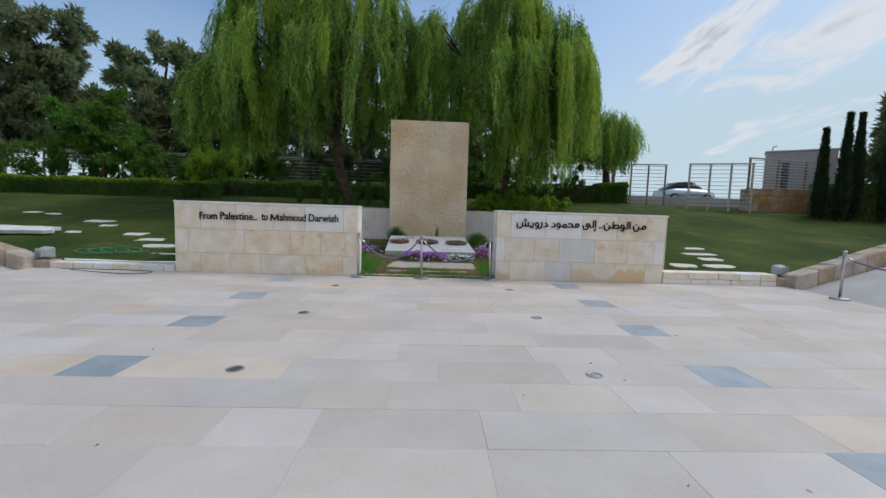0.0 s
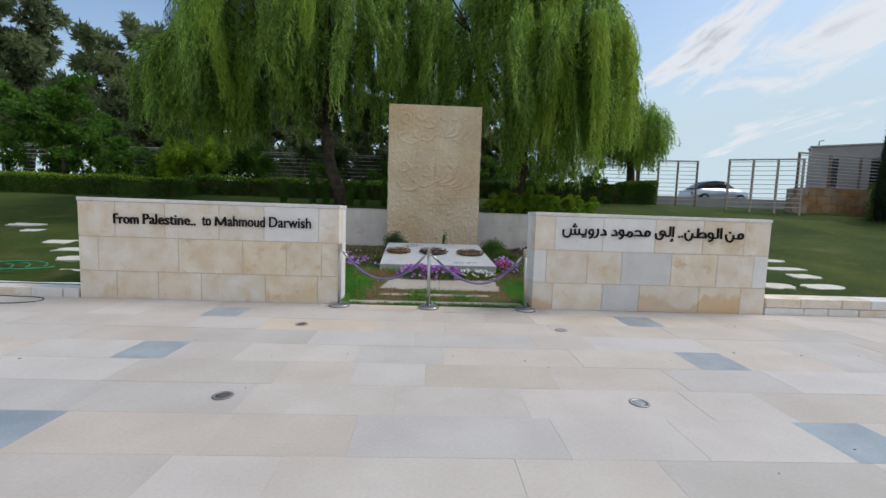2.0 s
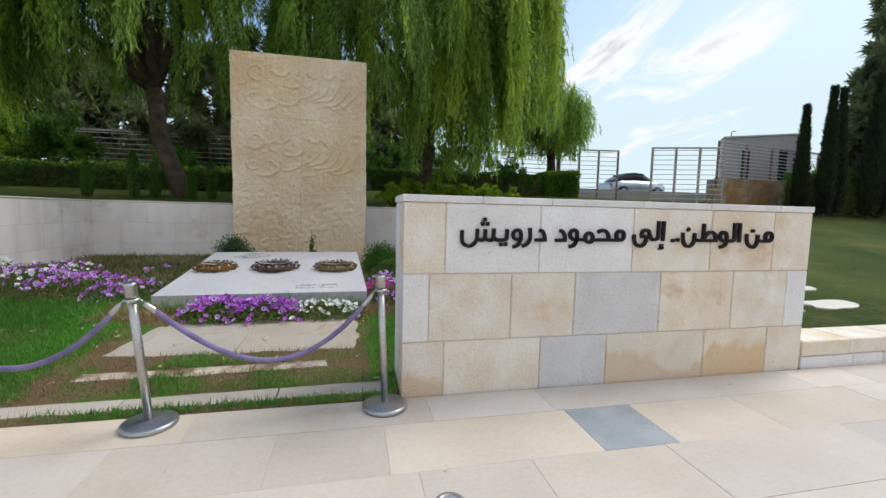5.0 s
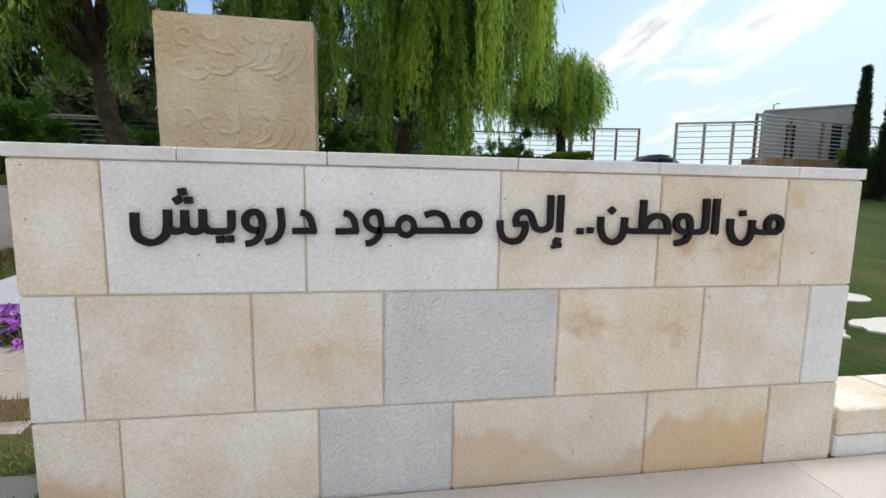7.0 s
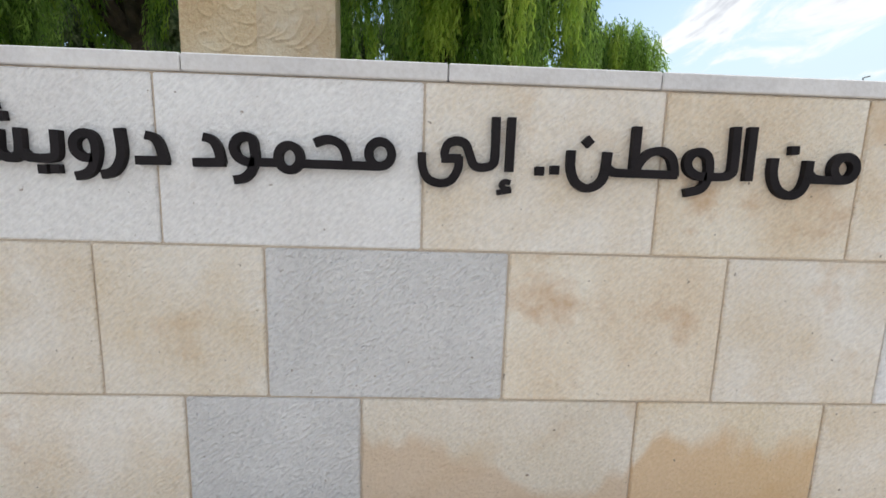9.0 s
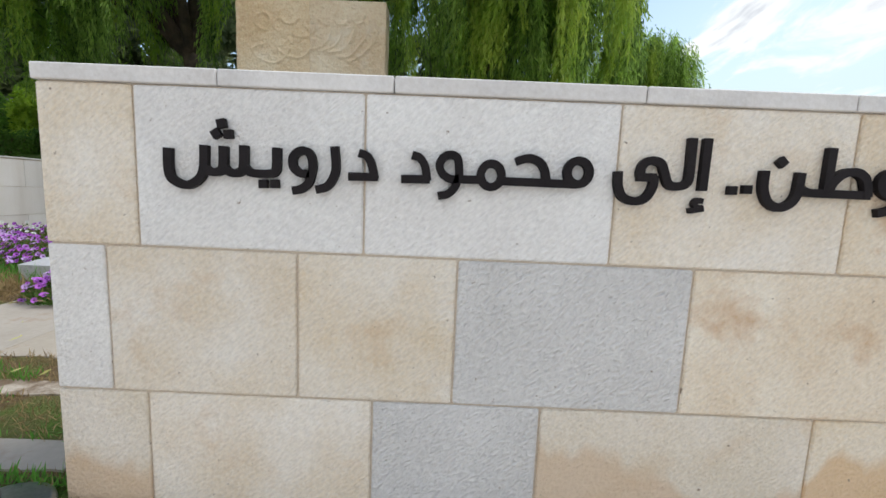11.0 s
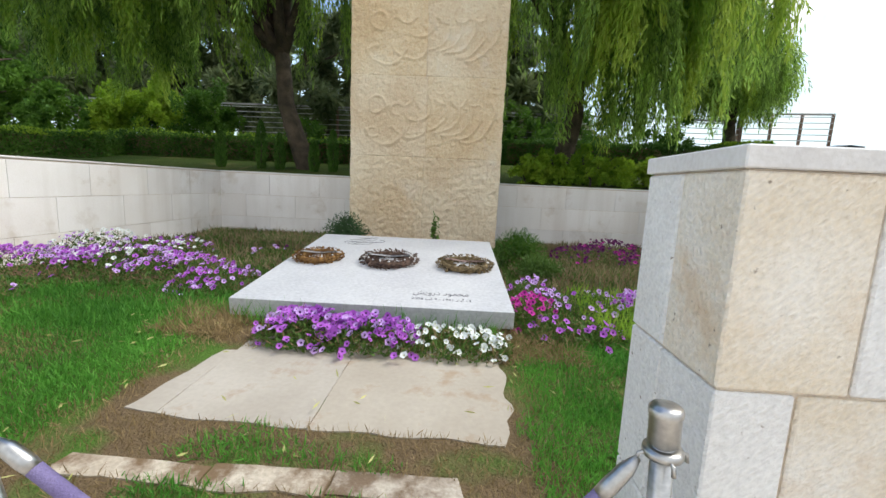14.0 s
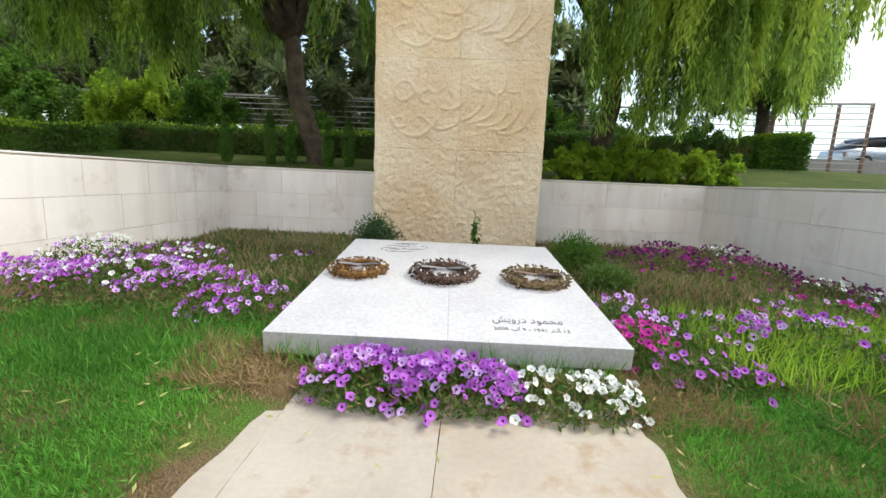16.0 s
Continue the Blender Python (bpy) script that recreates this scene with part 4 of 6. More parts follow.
for k, (x, y, w, d) in enumerate(((6.95, 11.35, 0.85, 0.42), (8.0, 11.37, 1.0, 0.38), (8.23, 12.1, 0.8, 0.36), (8.28, 12.7, 1.25, 0.30), (8.6, 13.45, 0.8, 0.30))):
    slabstone("stepping_stone", x, y, lawn_z(y) - 0.02, w * 0.82, d * 0.85, 8.6, "pale irregular stepping stone set in the lawn", "stepping stone", "stepping stones", STEP, 0.035, k)
for k, (x, y, w, d) in enumerate(((-6.69, 11.0, 1.0, 0.35), (-7.31, 11.9, 1.1, 0.4), (-8.01, 12.58, 0.9, 0.35), (-8.9, 13.24, 0.8, 0.4), (-10.78, 13.3, 0.55, 0.3), (-10.55, 14.35, 0.6, 0.35), (-11.32, 15.06, 1.1, 0.4), (-13.81, 16.16, 0.6, 0.3), (-14.71, 16.38, 0.8, 0.3))):
    slabstone("stepping_stone", x, y, lawn_z(y) - 0.02, w * 0.82, d * 0.85, 8.6, "pale irregular stepping stone set in the lawn", "stepping stone", "stepping stones", STEP, 0.035, k + 20)
slabstone("stone_slab", -12.1, 13.0, lawn_z(13.0) + 0.05, 1.9, 0.7, 8.6, "grey flat stone slab lying on the lawn", "stone slab", "", CAPSTONE, 0.1, 44)

# ---- flat stones in the court ----
def worn_slab(name, corners, z, slope, label, category, group, mat, thick, seed, worn=(0.03, 0.012, 0.012, 0.012)):
    """A sawn slab with slightly chipped, uneven edges."""
    bm = bmesh.new()
    top = []
    for k in range(4):
        a, b = Vector((*corners[k], 0)), Vector((*corners[(k + 1) % 4], 0))
        n = max(2, int((b - a).length / 0.06))
        side = (b - a).normalized().cross(Vector((0, 0, 1)))
        for i in range(n):
            p = a.lerp(b, i / n)
            p += side * (worn[k] * noise.noise((p.x * 4 + seed, p.y * 5, seed)) + 0.2 * worn[k] * noise.noise((p.x * 23, p.y * 23 + seed, 2)))
            top.append(bm.verts.new((p.x, p.y, z + slope * (p.y - 11.5))))
    f = bm.faces.new(top)
    if f.normal.z < 0:
        f.normal_flip()
    low = bmesh.ops.extrude_face_region(bm, geom=[f])["geom"]
    for v in low:
        if isinstance(v, bmesh.types.BMVert):
            v.co.z += thick
    bmesh.ops.recalc_face_normals(bm, faces=bm.faces[:])
    return tagged(link(name, bm, mat), label, category, group)


FZ = court_z(11.5)
for k, c in enumerate((((-1.12, 11.2), (-0.90, 11.18), (-0.88, 12.06), (-0.98, 12.04)), ((-0.895, 11.16), (0.05, 11.14), (0.06, 12.4), (-0.875, 12.35)), ((0.055, 11.14), (1.22, 11.12), (1.28, 12.3), (0.065, 12.35)))):
    worn_slab("flagstone", c, FZ - 0.042, 0.052, "broad pale flagstone before the grave", "flagstone", "flagstones", PAVER_COURT, 0.05, 3.0 + k, (0.03, 0.09 if k == 2 else 0.004, 0.02, 0.03 if k == 0 else 0.004))
for k, c in enumerate((((-1.6, 10.09), (-0.5, 10.10), (-0.5, 10.28), (-1.6, 10.27)), ((-0.49, 10.10), (0.6, 10.11), (0.6, 10.31), (-0.49, 10.28)), ((0.61, 10.12), (1.45, 10.13), (1.45, 10.33), (0.61, 10.31)))):
    worn_slab("edging_stone", c, court_z(10.2) - 0.003, 0.03, "worn narrow stone strip sunk in the turf", "edging stone", "edging stones", PAVER_COURT, 0.05, 13.0 + k)
for k, c in enumerate((((-1.08, 10.66), (-0.3, 10.65), (-0.3, 10.79), (-1.05, 10.80)), ((-0.29, 10.64), (0.30, 10.66), (0.32, 10.83), (-0.29, 10.81)), ((0.32, 10.66), (0.98, 10.70), (0.94, 10.84), (0.33, 10.83)))):
    worn_slab("edging_stone", c, court_z(10.8) + 0.015, 0.05, "broken stone strip half covered by soil", "edging stone", "edging stones", EARTHY, 0.03, 23.0 + k)

# ---- trees ----
def willow(name, base, lean, fork, lobes, strands, low, label, rise=0.0):
    """A weeping willow: leaning trunk, limbs to each lobe of the crown, hanging leafy strands."""
    t = thing(name, label, "tree", "willows")
    b, f = Vector(base), Vector(fork)
    mid = b.lerp(f, 0.5) + Vector(lean)
    part("trunk", tube([b - Vector((0, 0, 0.3)), b + Vector((0, 0, 0.15)), b.lerp(mid, 0.5), mid, f], [0.42, 0.32, 0.27, 0.24, 0.20], 12), BARK, t)
    for cx, cy, cz, r, h in lobes:
        c = Vector((cx, cy, cz + h * 0.4))
        q = f.lerp(c, 0.5) + Vector((0, 0, 0.7))
        part("limb", tube([f - Vector((0, 0, 0.2)), f.lerp(q, 0.6), q, c], [0.17, 0.12, 0.09, 0.04], 8), BARK, t)
        for k in range(5):
            a = k * 1.2566 + cx
            e = c + Vector((math.cos(a) * r * 0.75, math.sin(a) * r * 0.75, -0.2))
            part("twig", tube([q.lerp(c, 0.5), c.lerp(e, 0.5) + Vector((0, 0, 0.35)), e], [0.05, 0.03, 0.012], 6), BARK, t)
    leaves, lit_strands = [], []
    total = sum(l[3] ** 2 for l in lobes)
    for cx, cy, cz, r, h in lobes:
        n = int(strands * r * r / total)
        for s in range(n):
            if s % 22 == 0:
                a, rad = RNG.random() * 6.28319, math.sqrt(RNG.random())
                hx, hy = cx + r * rad * math.cos(a), cy + r * rad * math.sin(a)
                drop = RNG.uniform(1.4, 5.4)
                sunlit = RNG.random() < 0.32
                hang = RNG.normal(size=2) * 0.26 + np.array((-0.12, 0.0))
                arch = RNG.uniform(0.12, 0.6)
            sx, sy = hx + RNG.normal() * 0.12, hy + RNG.normal() * 0.12
            top = cz + h * math.sqrt(max(0.0, 1 - rad * rad)) + RNG.normal() * 0.22
            end = max(top - drop * RNG.uniform(0.7, 1.1) * (0.5 + 0.6 * rad), low + rise * max(0.0, sx - 4.6) + RNG.random() ** 2 * 1.2 + 0.5 * math.sin(sx * 2.1) + 0.9 * (drop % 1.0))
            length = max(top - end, 0.5)
            m = max(int(length / 0.042), 8)
            u = np.linspace(0, 1, m)
            wob = hang + RNG.normal(size=2) * 0.07
            out = arch * (1 - np.exp(-3.2 * u))
            sway = RNG.random() * 6.28
            px = sx + math.cos(a) * out + wob[0] * u + 0.06 * np.sin(u * 7 + sway) + 0.10 * u * u
            py = sy + math.sin(a) * out + wob[1] * u + 0.06 * np.cos(u * 6 + sway)
            pz = top - length * u
            if np.any((np.abs(px) < 2.0) & (py < 18.75) & (pz < 6.0)):
                continue
            pts = np.stack([px, py, pz], 1) + RNG.normal(size=(m, 3)) * 0.025
            d = np.stack([np.gradient(px), np.gradient(py), np.gradient(pz)], 1)
            d = unit(d) + RNG.normal(size=(m, 3)) * 0.28
            q = leaf_quads(pts, d, RNG.uniform(0.12, 0.24, m), RNG.uniform(0.022, 0.042, m))
            (lit_strands if sunlit else leaves).append(q)
    for cx, cy, cz, r, h in lobes:
        leaves.append(blob_leaves((cx, cy + 0.3, cz - 0.3), (r * 0.7, r * 0.6, h * 0.8), int(420 * r), 0.22, 0.05, 0.1))
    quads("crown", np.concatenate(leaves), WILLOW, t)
    # random bunches whose paler colour holds the sunlight on them
    quads("sunlit_strand", np.concatenate(lit_strands), WILLOW_LIT, t, "yellow green strands with sunlight put into their colour")
    return t


willow("willow_tree", (-4.0, 21.5, 1.8), (-0.25, 0, 0.2), (-4.6, 21.2, 5.2),
       [(-7.8, 20.8, 9.2, 2.1, 1.8), (-6.4, 20.4, 10.6, 2.6, 2.0), (-3.6, 20.8, 10.4, 2.4, 1.9), (-9.7, 21.6, 6.0, 1.8, 1.3), (-7.0, 18.6, 7.6, 2.2, 1.6), (-3.9, 18.7, 7.6, 2.2, 1.6), (-1.7, 20.4, 9.0, 1.5, 1.4), (-8.4, 19.2, 6.4, 1.8, 1.3)],
       4600, 3.75, "large weeping willow with long hanging green strands")
willow("willow_tree", (3.5, 21.6, 2.0), (0.2, 0, 0.2), (3.7, 21.2, 4.9),
       [(0.6, 20.8, 9.2, 1.9, 1.5), (3.3, 20.4, 10.2, 2.1, 1.7), (5.1, 20.6, 9.3, 1.9, 1.5), (6.3, 21.0, 7.7, 1.4, 1.3), (2.9, 18.7, 7.4, 1.7, 1.4), (5.2, 18.9, 7.6, 1.8, 1.4), (6.7, 20.6, 5.7, 1.0, 0.9), (4.3, 19.9, 6.6, 1.5, 1.0), (5.5, 20.0, 6.0, 1.1, 0.9), (-0.2, 21.6, 8.6, 1.4, 1.2)],
       5000, 2.5, "large weeping willow with long hanging green strands", 0.55)
willow("willow_tree", (11.2, 27.0, 2.4), (0.1, 0, 0), (11.2, 26.9, 4.6),
       [(11.0, 26.7, 6.7, 1.7, 1.2), (11.8, 26.8, 6.1, 1.0, 0.9), (10.0, 26.5, 6.0, 1.3, 0.9)],
       1700, 4.4, "small round weeping willow at the lawn's upper edge")


def leafy(name, base, trunk_r, clumps, count, leaf, width, material, label, category="tree", group="", shell=0.5, flat=0.0):
    """A tree or shrub: tapered trunk, limbs to each clump, many small leaves."""
    t = thing(name, label, category, group)
    b = Vector(base)
    top = Vector(max((c for c in clumps), key=lambda c: c[2])[:3])
    if trunk_r:
        part("trunk", tube([b - Vector((0, 0, 0.3)), b.lerp(top, 0.35) + Vector((0.1, 0, 0)), b.lerp(top, 0.7), top], [trunk_r, trunk_r * 0.8, trunk_r * 0.5, trunk_r * 0.15], 10), BARK, t)
    allq = []
    vol = sum(c[3] * c[4] for c in clumps)
    for cx, cy, cz, rx, rz in clumps:
        if trunk_r:
            s = b.lerp(top, min(0.9, max(0.25, (cz - b.z) / max(top.z - b.z, 0.1) * 0.8)))
            part("limb", tube([s, s.lerp(Vector((cx, cy, cz)), 0.5) + Vector((0, 0, 0.15)), (cx, cy, cz)], [trunk_r * 0.35, trunk_r * 0.22, trunk_r * 0.08], 6), BARK, t)
        n = int(count * rx * rz / vol)
        # uneven outline: many little tufts inside each clump
        k = max(6, n // 160)
        d = unit(RNG.normal(size=(k, 3))) * (0.45 + 0.6 * RNG.random((k, 1)))
        for e in d:
            c = np.array((cx, cy, cz)) + e * np.array((rx, rx, rz))
            s = RNG.uniform(0.18, 0.34)
            allq.append(blob_leaves(c, (rx * s, rx * s, rz * s), n // k, leaf, width, 0.2, flat))
    quads("crown", np.concatenate(allq), material, t)
    return t


def clumps_for(cx, cy, z0, z1, r, n, taper=0.3):
    out = []
    for k in range(n):
        u = (k + 0.5) / n
        a = k * 2.4
        rr = r * (1 - taper * u)
        out.append((cx + math.cos(a) * rr * 0.55, cy + math.sin(a) * rr * 0.55, z0 + (z1 - z0) * u, rr * 0.62, (z1 - z0) / n * 1.3 + 0.3))
    return out


for k, (x, y, z0, z1, r) in enumerate(((-30.5, 31, 5.0, 14.2, 4.8), (-27.0, 32, 5.5, 13.8, 2.8), (-20.0, 31, 4.2, 12.0, 3.4), (-15.8, 32, 4.5, 11.8, 3.0), (-12.0, 33, 4.0, 10.5, 3.0))):
    leafy("pine_tree", (x, y, 2.2), 0.32, clumps_for(x, y, z0, z1, r, 9), 22000, 0.48, 0.13, PINE, "dark pine tree behind the hedge", "tree", "pines")
leafy("broadleaf_tree", (-19.2, 25.6, 2.2), 0.2, clumps_for(-19.2, 25.6, 4.3, 7.3, 2.6, 6), 18000, 0.2, 0.1, BUSH, "round green tree behind the hedge")
for x, y, z0, z1, r in ((-1.6, 29, 3.5, 9.6, 3.2), (3.2, 30, 3.5, 8.6, 3.2), (-6.5, 30, 3.2, 9.5, 3.4)):
    leafy("pine_tree", (x, y, 2.2), 0.3, clumps_for(x, y, z0, z1, r, 8), 20000, 0.48, 0.13, PINE, "dark pine tree behind the willows", "tree", "pines")
# tall conifers beside the road
def cypress(x, y, z, top, r):
    t = thing("cypress_tree", "tall narrow dark cypress beside the fence", "tree", "cypresses")
    part("trunk", tube([(x, y, z - 0.2), (x, y, z + (top - z) * 0.8)], [0.11, 0.02], 8), BARK, t)
    n = 9000
    u = RNG.random(n) ** 0.8
    prof = r * np.sin(np.clip(u * 1.0 + 0.12, 0, 1) * math.pi) ** 0.6 * (1.02 - u * 0.75)
    a = RNG.random(n) * 6.28319
    rr = prof * (0.55 + 0.5 * RNG.random(n))
    p = np.stack([x + rr * np.cos(a), y + rr * np.sin(a), z + 0.1 + u * (top - z - 0.1)], 1)
    d = np.stack([0.5 * np.cos(a), 0.5 * np.sin(a), np.ones(n)], 1) + RNG.normal(size=(n, 3)) * 0.25
    quads("crown", leaf_quads(p, d, RNG.uniform(0.14, 0.30, n), RNG.uniform(0.04, 0.07, n)), CYPRESS, t)
for x, y, top, r in ((19.9, 21.1, 6.25, 0.25), (20.45, 20.5, 6.9, 0.29), (21.4, 20.8, 7.0, 0.31), (22.7, 20.4, 7.55, 0.36), (24.0, 20.8, 8.3, 0.42)):
    cypress(x, y, lawn_z(y) - 0.05, top, r)
leafy("pine_tree", (25.0, 21.6, 1.8), 0.3, clumps_for(25.0, 21.6, 2.8, 11.2, 2.0, 10, 0.75), 20000, 0.48, 0.13, PINE, "tall dark conifer beyond the cypresses", "tree", "pines")


# ---- hedges and shrubs ----
def hedge(x0, x1, y0, y1, z0, z1, n, label, mat=HEDGE, sunlit=0.0):
    h = thing("hedge", label, "hedge", "hedges")
    part("core", box(x0 + 0.1, x1 - 0.1, y0 + 0.1, y1 - 0.1, z0 - 0.3, z1 - 0.1), SOIL, h)
    front, topf = int(n * 0.55), int(n * 0.3)
    ends = n - front - topf
    f = np.stack([RNG.uniform(x0, x1, front), y0 + RNG.uniform(-0.03, 0.1, front), RNG.uniform(z0, z1, front)], 1)
    t = np.stack([RNG.uniform(x0, x1, topf), RNG.uniform(y0, y1, topf), z1 + RNG.uniform(-0.08, 0.05, topf)], 1)
    e = np.stack([np.where(RNG.random(ends) < 0.5, x0, x1) + RNG.uniform(-0.05, 0.05, ends), RNG.uniform(y0, y1, ends), RNG.uniform(z0, z1, ends)], 1)
    f[:, 1] += 0.06 * np.sin(f[:, 0] * 2.3) * np.sin(f[:, 2] * 3)
    t[:, 2] += 0.05 * np.sin(t[:, 0] * 1.7)
    p = np.concatenate([f, t, e])
    d = RNG.normal(size=(n, 3)) * 0.6
    d[:front, 1] -= 0.6
    d[front:front + topf, 2] += 0.8
    quads("foliage", leaf_quads(p, d, RNG.uniform(0.06, 0.13, n), RNG.uniform(0.035, 0.07, n)), mat, h)
    # paler leaves along the top: sunlight put into their colour
    if sunlit:
        k = int(n * sunlit)
        g = np.stack([RNG.uniform(x0, x1, k), y0 + RNG.random(k) ** 2 * (y1 - y0), z1 + RNG.uniform(-0.12, 0.07, k)], 1)
        g[:, 2] += 0.05 * np.sin(g[:, 0] * 1.7)
        quads("sunlit_top", leaf_quads(g, RNG.normal(size=(k, 3)) * 0.5 + np.array((0, -0.2, 0.8)), RNG.uniform(0.07, 0.13, k), 0.05), BUSH_LIT, h, "yellow green top leaves with sunlight put into their colour")
    return h


hedge(-26, -10.9, 21.6, 22.9, 1.85, 2.65, 24000, "long clipped hedge with sunlight put into its yellow green top leaves", HEDGE, 0.30)
hedge(-11.6, -0.2, 23.0, 24.4, 2.05, 2.88, 16000, "long dark clipped hedge behind the court", HEDGE, 0.10)
hedge(2.2, 10.2, 25.4, 26.3, 2.35, 3.40, 14000, "dark clipped hedge behind the court")
hedge(10.2, 11.95, 25.3, 26.5, 2.38, 3.56, 7000, "dense green hedge at the lawn's upper edge", BUSH, 0.25)
hedge(20.3, 28, 21.3, 22.2, 1.8, 3.6, 12000, "dark hedge under the cypresses")


def shrub(x, y, z, r, h, n, leaf, width, material, label, group=""):
    return leafy("shrub", (x, y, z), 0.03, [(x + RNG.uniform(-r, r) * 0.5, y + RNG.uniform(-r, r) * 0.3, z + h * (0.35 + 0.12 * k), r * 0.6, h * 0.38) for k in range(4)], n, leaf, width, material, label, "shrub", group)
for k in range(10):
    shrub(2.3 + k * 0.46, 20.45 + 0.25 * (k % 2), 1.62, 0.6, 0.72 + 0.32 * ((k * 5) % 3) / 2, 3000, 0.10, 0.05, BUSH_LIT, "bright green leafy shrub behind the court wall", "bright shrubs")
for x, y, z, r, h in ((-13.5, 25.5, 2.2, 1.0, 2.6), (-14.6, 25.8, 2.2, 1.1, 2.0), (-12.2, 25.7, 2.3, 1.7, 3.0), (-9.6, 25.8, 2.3, 1.6, 2.8), (-16.5, 25.5, 2.2, 1.0, 2.0)):
    # the shrub near x = -12 has sunlight put into its leaf colour
    shrub(x, y, z, r, h, 9000, 0.14, 0.07, BUSH_LIT if -14 < x < -11 else BUSH, "leafy green shrub behind the hedge", "tall shrubs")
for x, y, z, r, h in ((-5.5, 26, 2.2, 1.4, 2.0), (-2.6, 26, 2.2, 1.3, 1.8), (5.2, 26.9, 2.3, 1.3, 2.6), (8.0, 26.9, 2.3, 1.0, 2.0), (3.4, 26.8, 2.3, 1.2, 2.9), (6.6, 27.0, 2.3, 1.2, 2.4), (9.4, 26.9, 2.3, 1.1, 2.5), (1.6, 26.6, 2.3, 1.2, 2.6)):
    shrub(x, y, z, r, h, 3000, 0.12, 0.06, BUSH, "dark shrub behind the hedge", "tall shrubs")
for k in range(8):
    shrub(-26 + 1.9 * k, 26.0, 2.2, 1.3, 2.2 + 0.5 * (k % 3), 2600, 0.16, 0.08, BUSH if k % 3 else HEDGE, "dark green shrub behind the hedge", "tall shrubs")
for x, top in ((-6.3, 2.75), (-5.1, 3.1), (-4.55, 2.75), (-3.0, 2.9), (-2.1, 2.9), (-3.55, 2.6)):
    t = thing("young_cypress", "small dark green columnar cypress behind the court wall", "tree", "young cypresses")
    part("trunk", tube([(x, 20.9, 1.5), (x, 20.9, top - 0.2)], [0.03, 0.008], 6), BARK, t)
    n = 1600
    u = RNG.random(n)
    a = RNG.random(n) * 6.28319
    rr = 0.13 * np.sin(np.clip(u * 0.9 + 0.12, 0, 1) * math.pi) ** 0.5 * (0.5 + 0.6 * RNG.random(n))
    p = np.stack([x + rr * np.cos(a), 20.9 + rr * np.sin(a), 1.7 + u * (top - 1.7)], 1)
    quads("crown", leaf_quads(p, np.stack([0.5 * np.cos(a), 0.5 * np.sin(a), np.ones(n)], 1), RNG.uniform(0.06, 0.12, n), 0.025), HEDGE, t)

SLAT = pmat("pale grey slat", (0.50, 0.50, 0.50), (0.60, 0.60, 0.60), 3, 60, 0.05, 0.5)
# ---- fences, gate, gatehouse, car ----
def slat_fence(name, a, b, z0, z1, post_gap, label, category, slats=11, frame_mat=RUST):
    """Upright posts with evenly spaced horizontal slats between two points."""
    a, b = Vector((*a, 0)), Vector((*b, 0))
    d = b - a
    length, ang = d.length, math.degrees(math.atan2(d.y, d.x))
    f = thing(name, label, category, "fences", at=(a.x, a.y, 0), rz=ang)
    n = max(2, int(round(length / post_gap)) + 1)
    for k in range(n):
        x = length * k / (n - 1)
        part("post", box(x - 0.045, x + 0.045, -0.045, 0.045, z0 - 0.4, z1, 0.006), frame_mat, f)
    for k in range(slats):
        z = z0 + 0.12 + (z1 - z0 - 0.2) * k / (slats - 1)
        part("slat", box(0, length, -0.07, -0.046, z - 0.015, z + 0.015), SLAT, f)
    part("rail", box(-0.045, length + 0.045, -0.05, 0.05, z1, z1 + 0.07, 0.005), GREYMETAL, f)
    return f


TAN = pmat("beige painted steel", (0.36, 0.30, 0.24), (0.44, 0.37, 0.30), 3, 60, 0.1, 0.55)
slat_fence("gate_leaf", (12.0, 27.45), (15.1, 26.9), 2.50, 5.0, 0.95, "brown steel gate leaf with horizontal slats", "gate")
slat_fence("gate_leaf", (14.69, 23.74), (17.52, 22.66), 2.30, 4.68, 0.98, "beige steel gate leaf with horizontal slats standing open", "gate", frame_mat=TAN)
slat_fence("slatted_fence", (17.65, 23.1), (31, 25.4), 3.4, 5.05, 1.9, "grey slatted fence on a low stone wall", "fence", 10)
slat_fence("slatted_fence", (-34, 27.9), (11.9, 27.5), 2.35, 4.7, 2.4, "grey slatted fence behind the trees", "fence")
BROWNSTONE = pmat("brown field stone", (0.30, 0.21, 0.14), (0.44, 0.33, 0.23), 2.5, 40, 0.6, 0.9, rand=0.12, depth=0.03)
low_wall = tagged(link("wall_road", box(17.7, 22.1, 23.3, 23.7, 1.9, 3.40), RUBBLE), "low wall of buff stone under the fence", "wall", kind="structure")
for k, (za, zb) in enumerate(((2.2, 2.62), (2.62, 3.04), (3.04, 3.45))):
    p = 17.7 - 0.3 * (k % 2)
    while p < 22.1:
        part("stone_block", box(max(p, 17.7) + 0.006, min(p + 0.75, 22.1) - 0.006, 23.26, 23.3, za + 0.006, zb - 0.006, 0.01), BROWNSTONE, low_wall)
        p += 0.75
PLASTER = pmat("grey plaster", (0.34, 0.33, 0.32), (0.42, 0.41, 0.40), 1.2, 40, 0.2, 0.9)
DARK = pmat("dark window glass", (0.02, 0.022, 0.025), (0.03, 0.03, 0.035), 5, 30, 0, 0.1)
gatehouse = thing("gatehouse", "small flat-roofed grey building beside the road", "building")
part("wall", box(0.0, 3.3, 0.0, 1.0, 2.3, 5.85), PLASTER, gatehouse)
part("roof", box(-0.06, 3.36, -0.06, 1.06, 5.85, 5.95, 0.02), GREYMETAL, gatehouse)
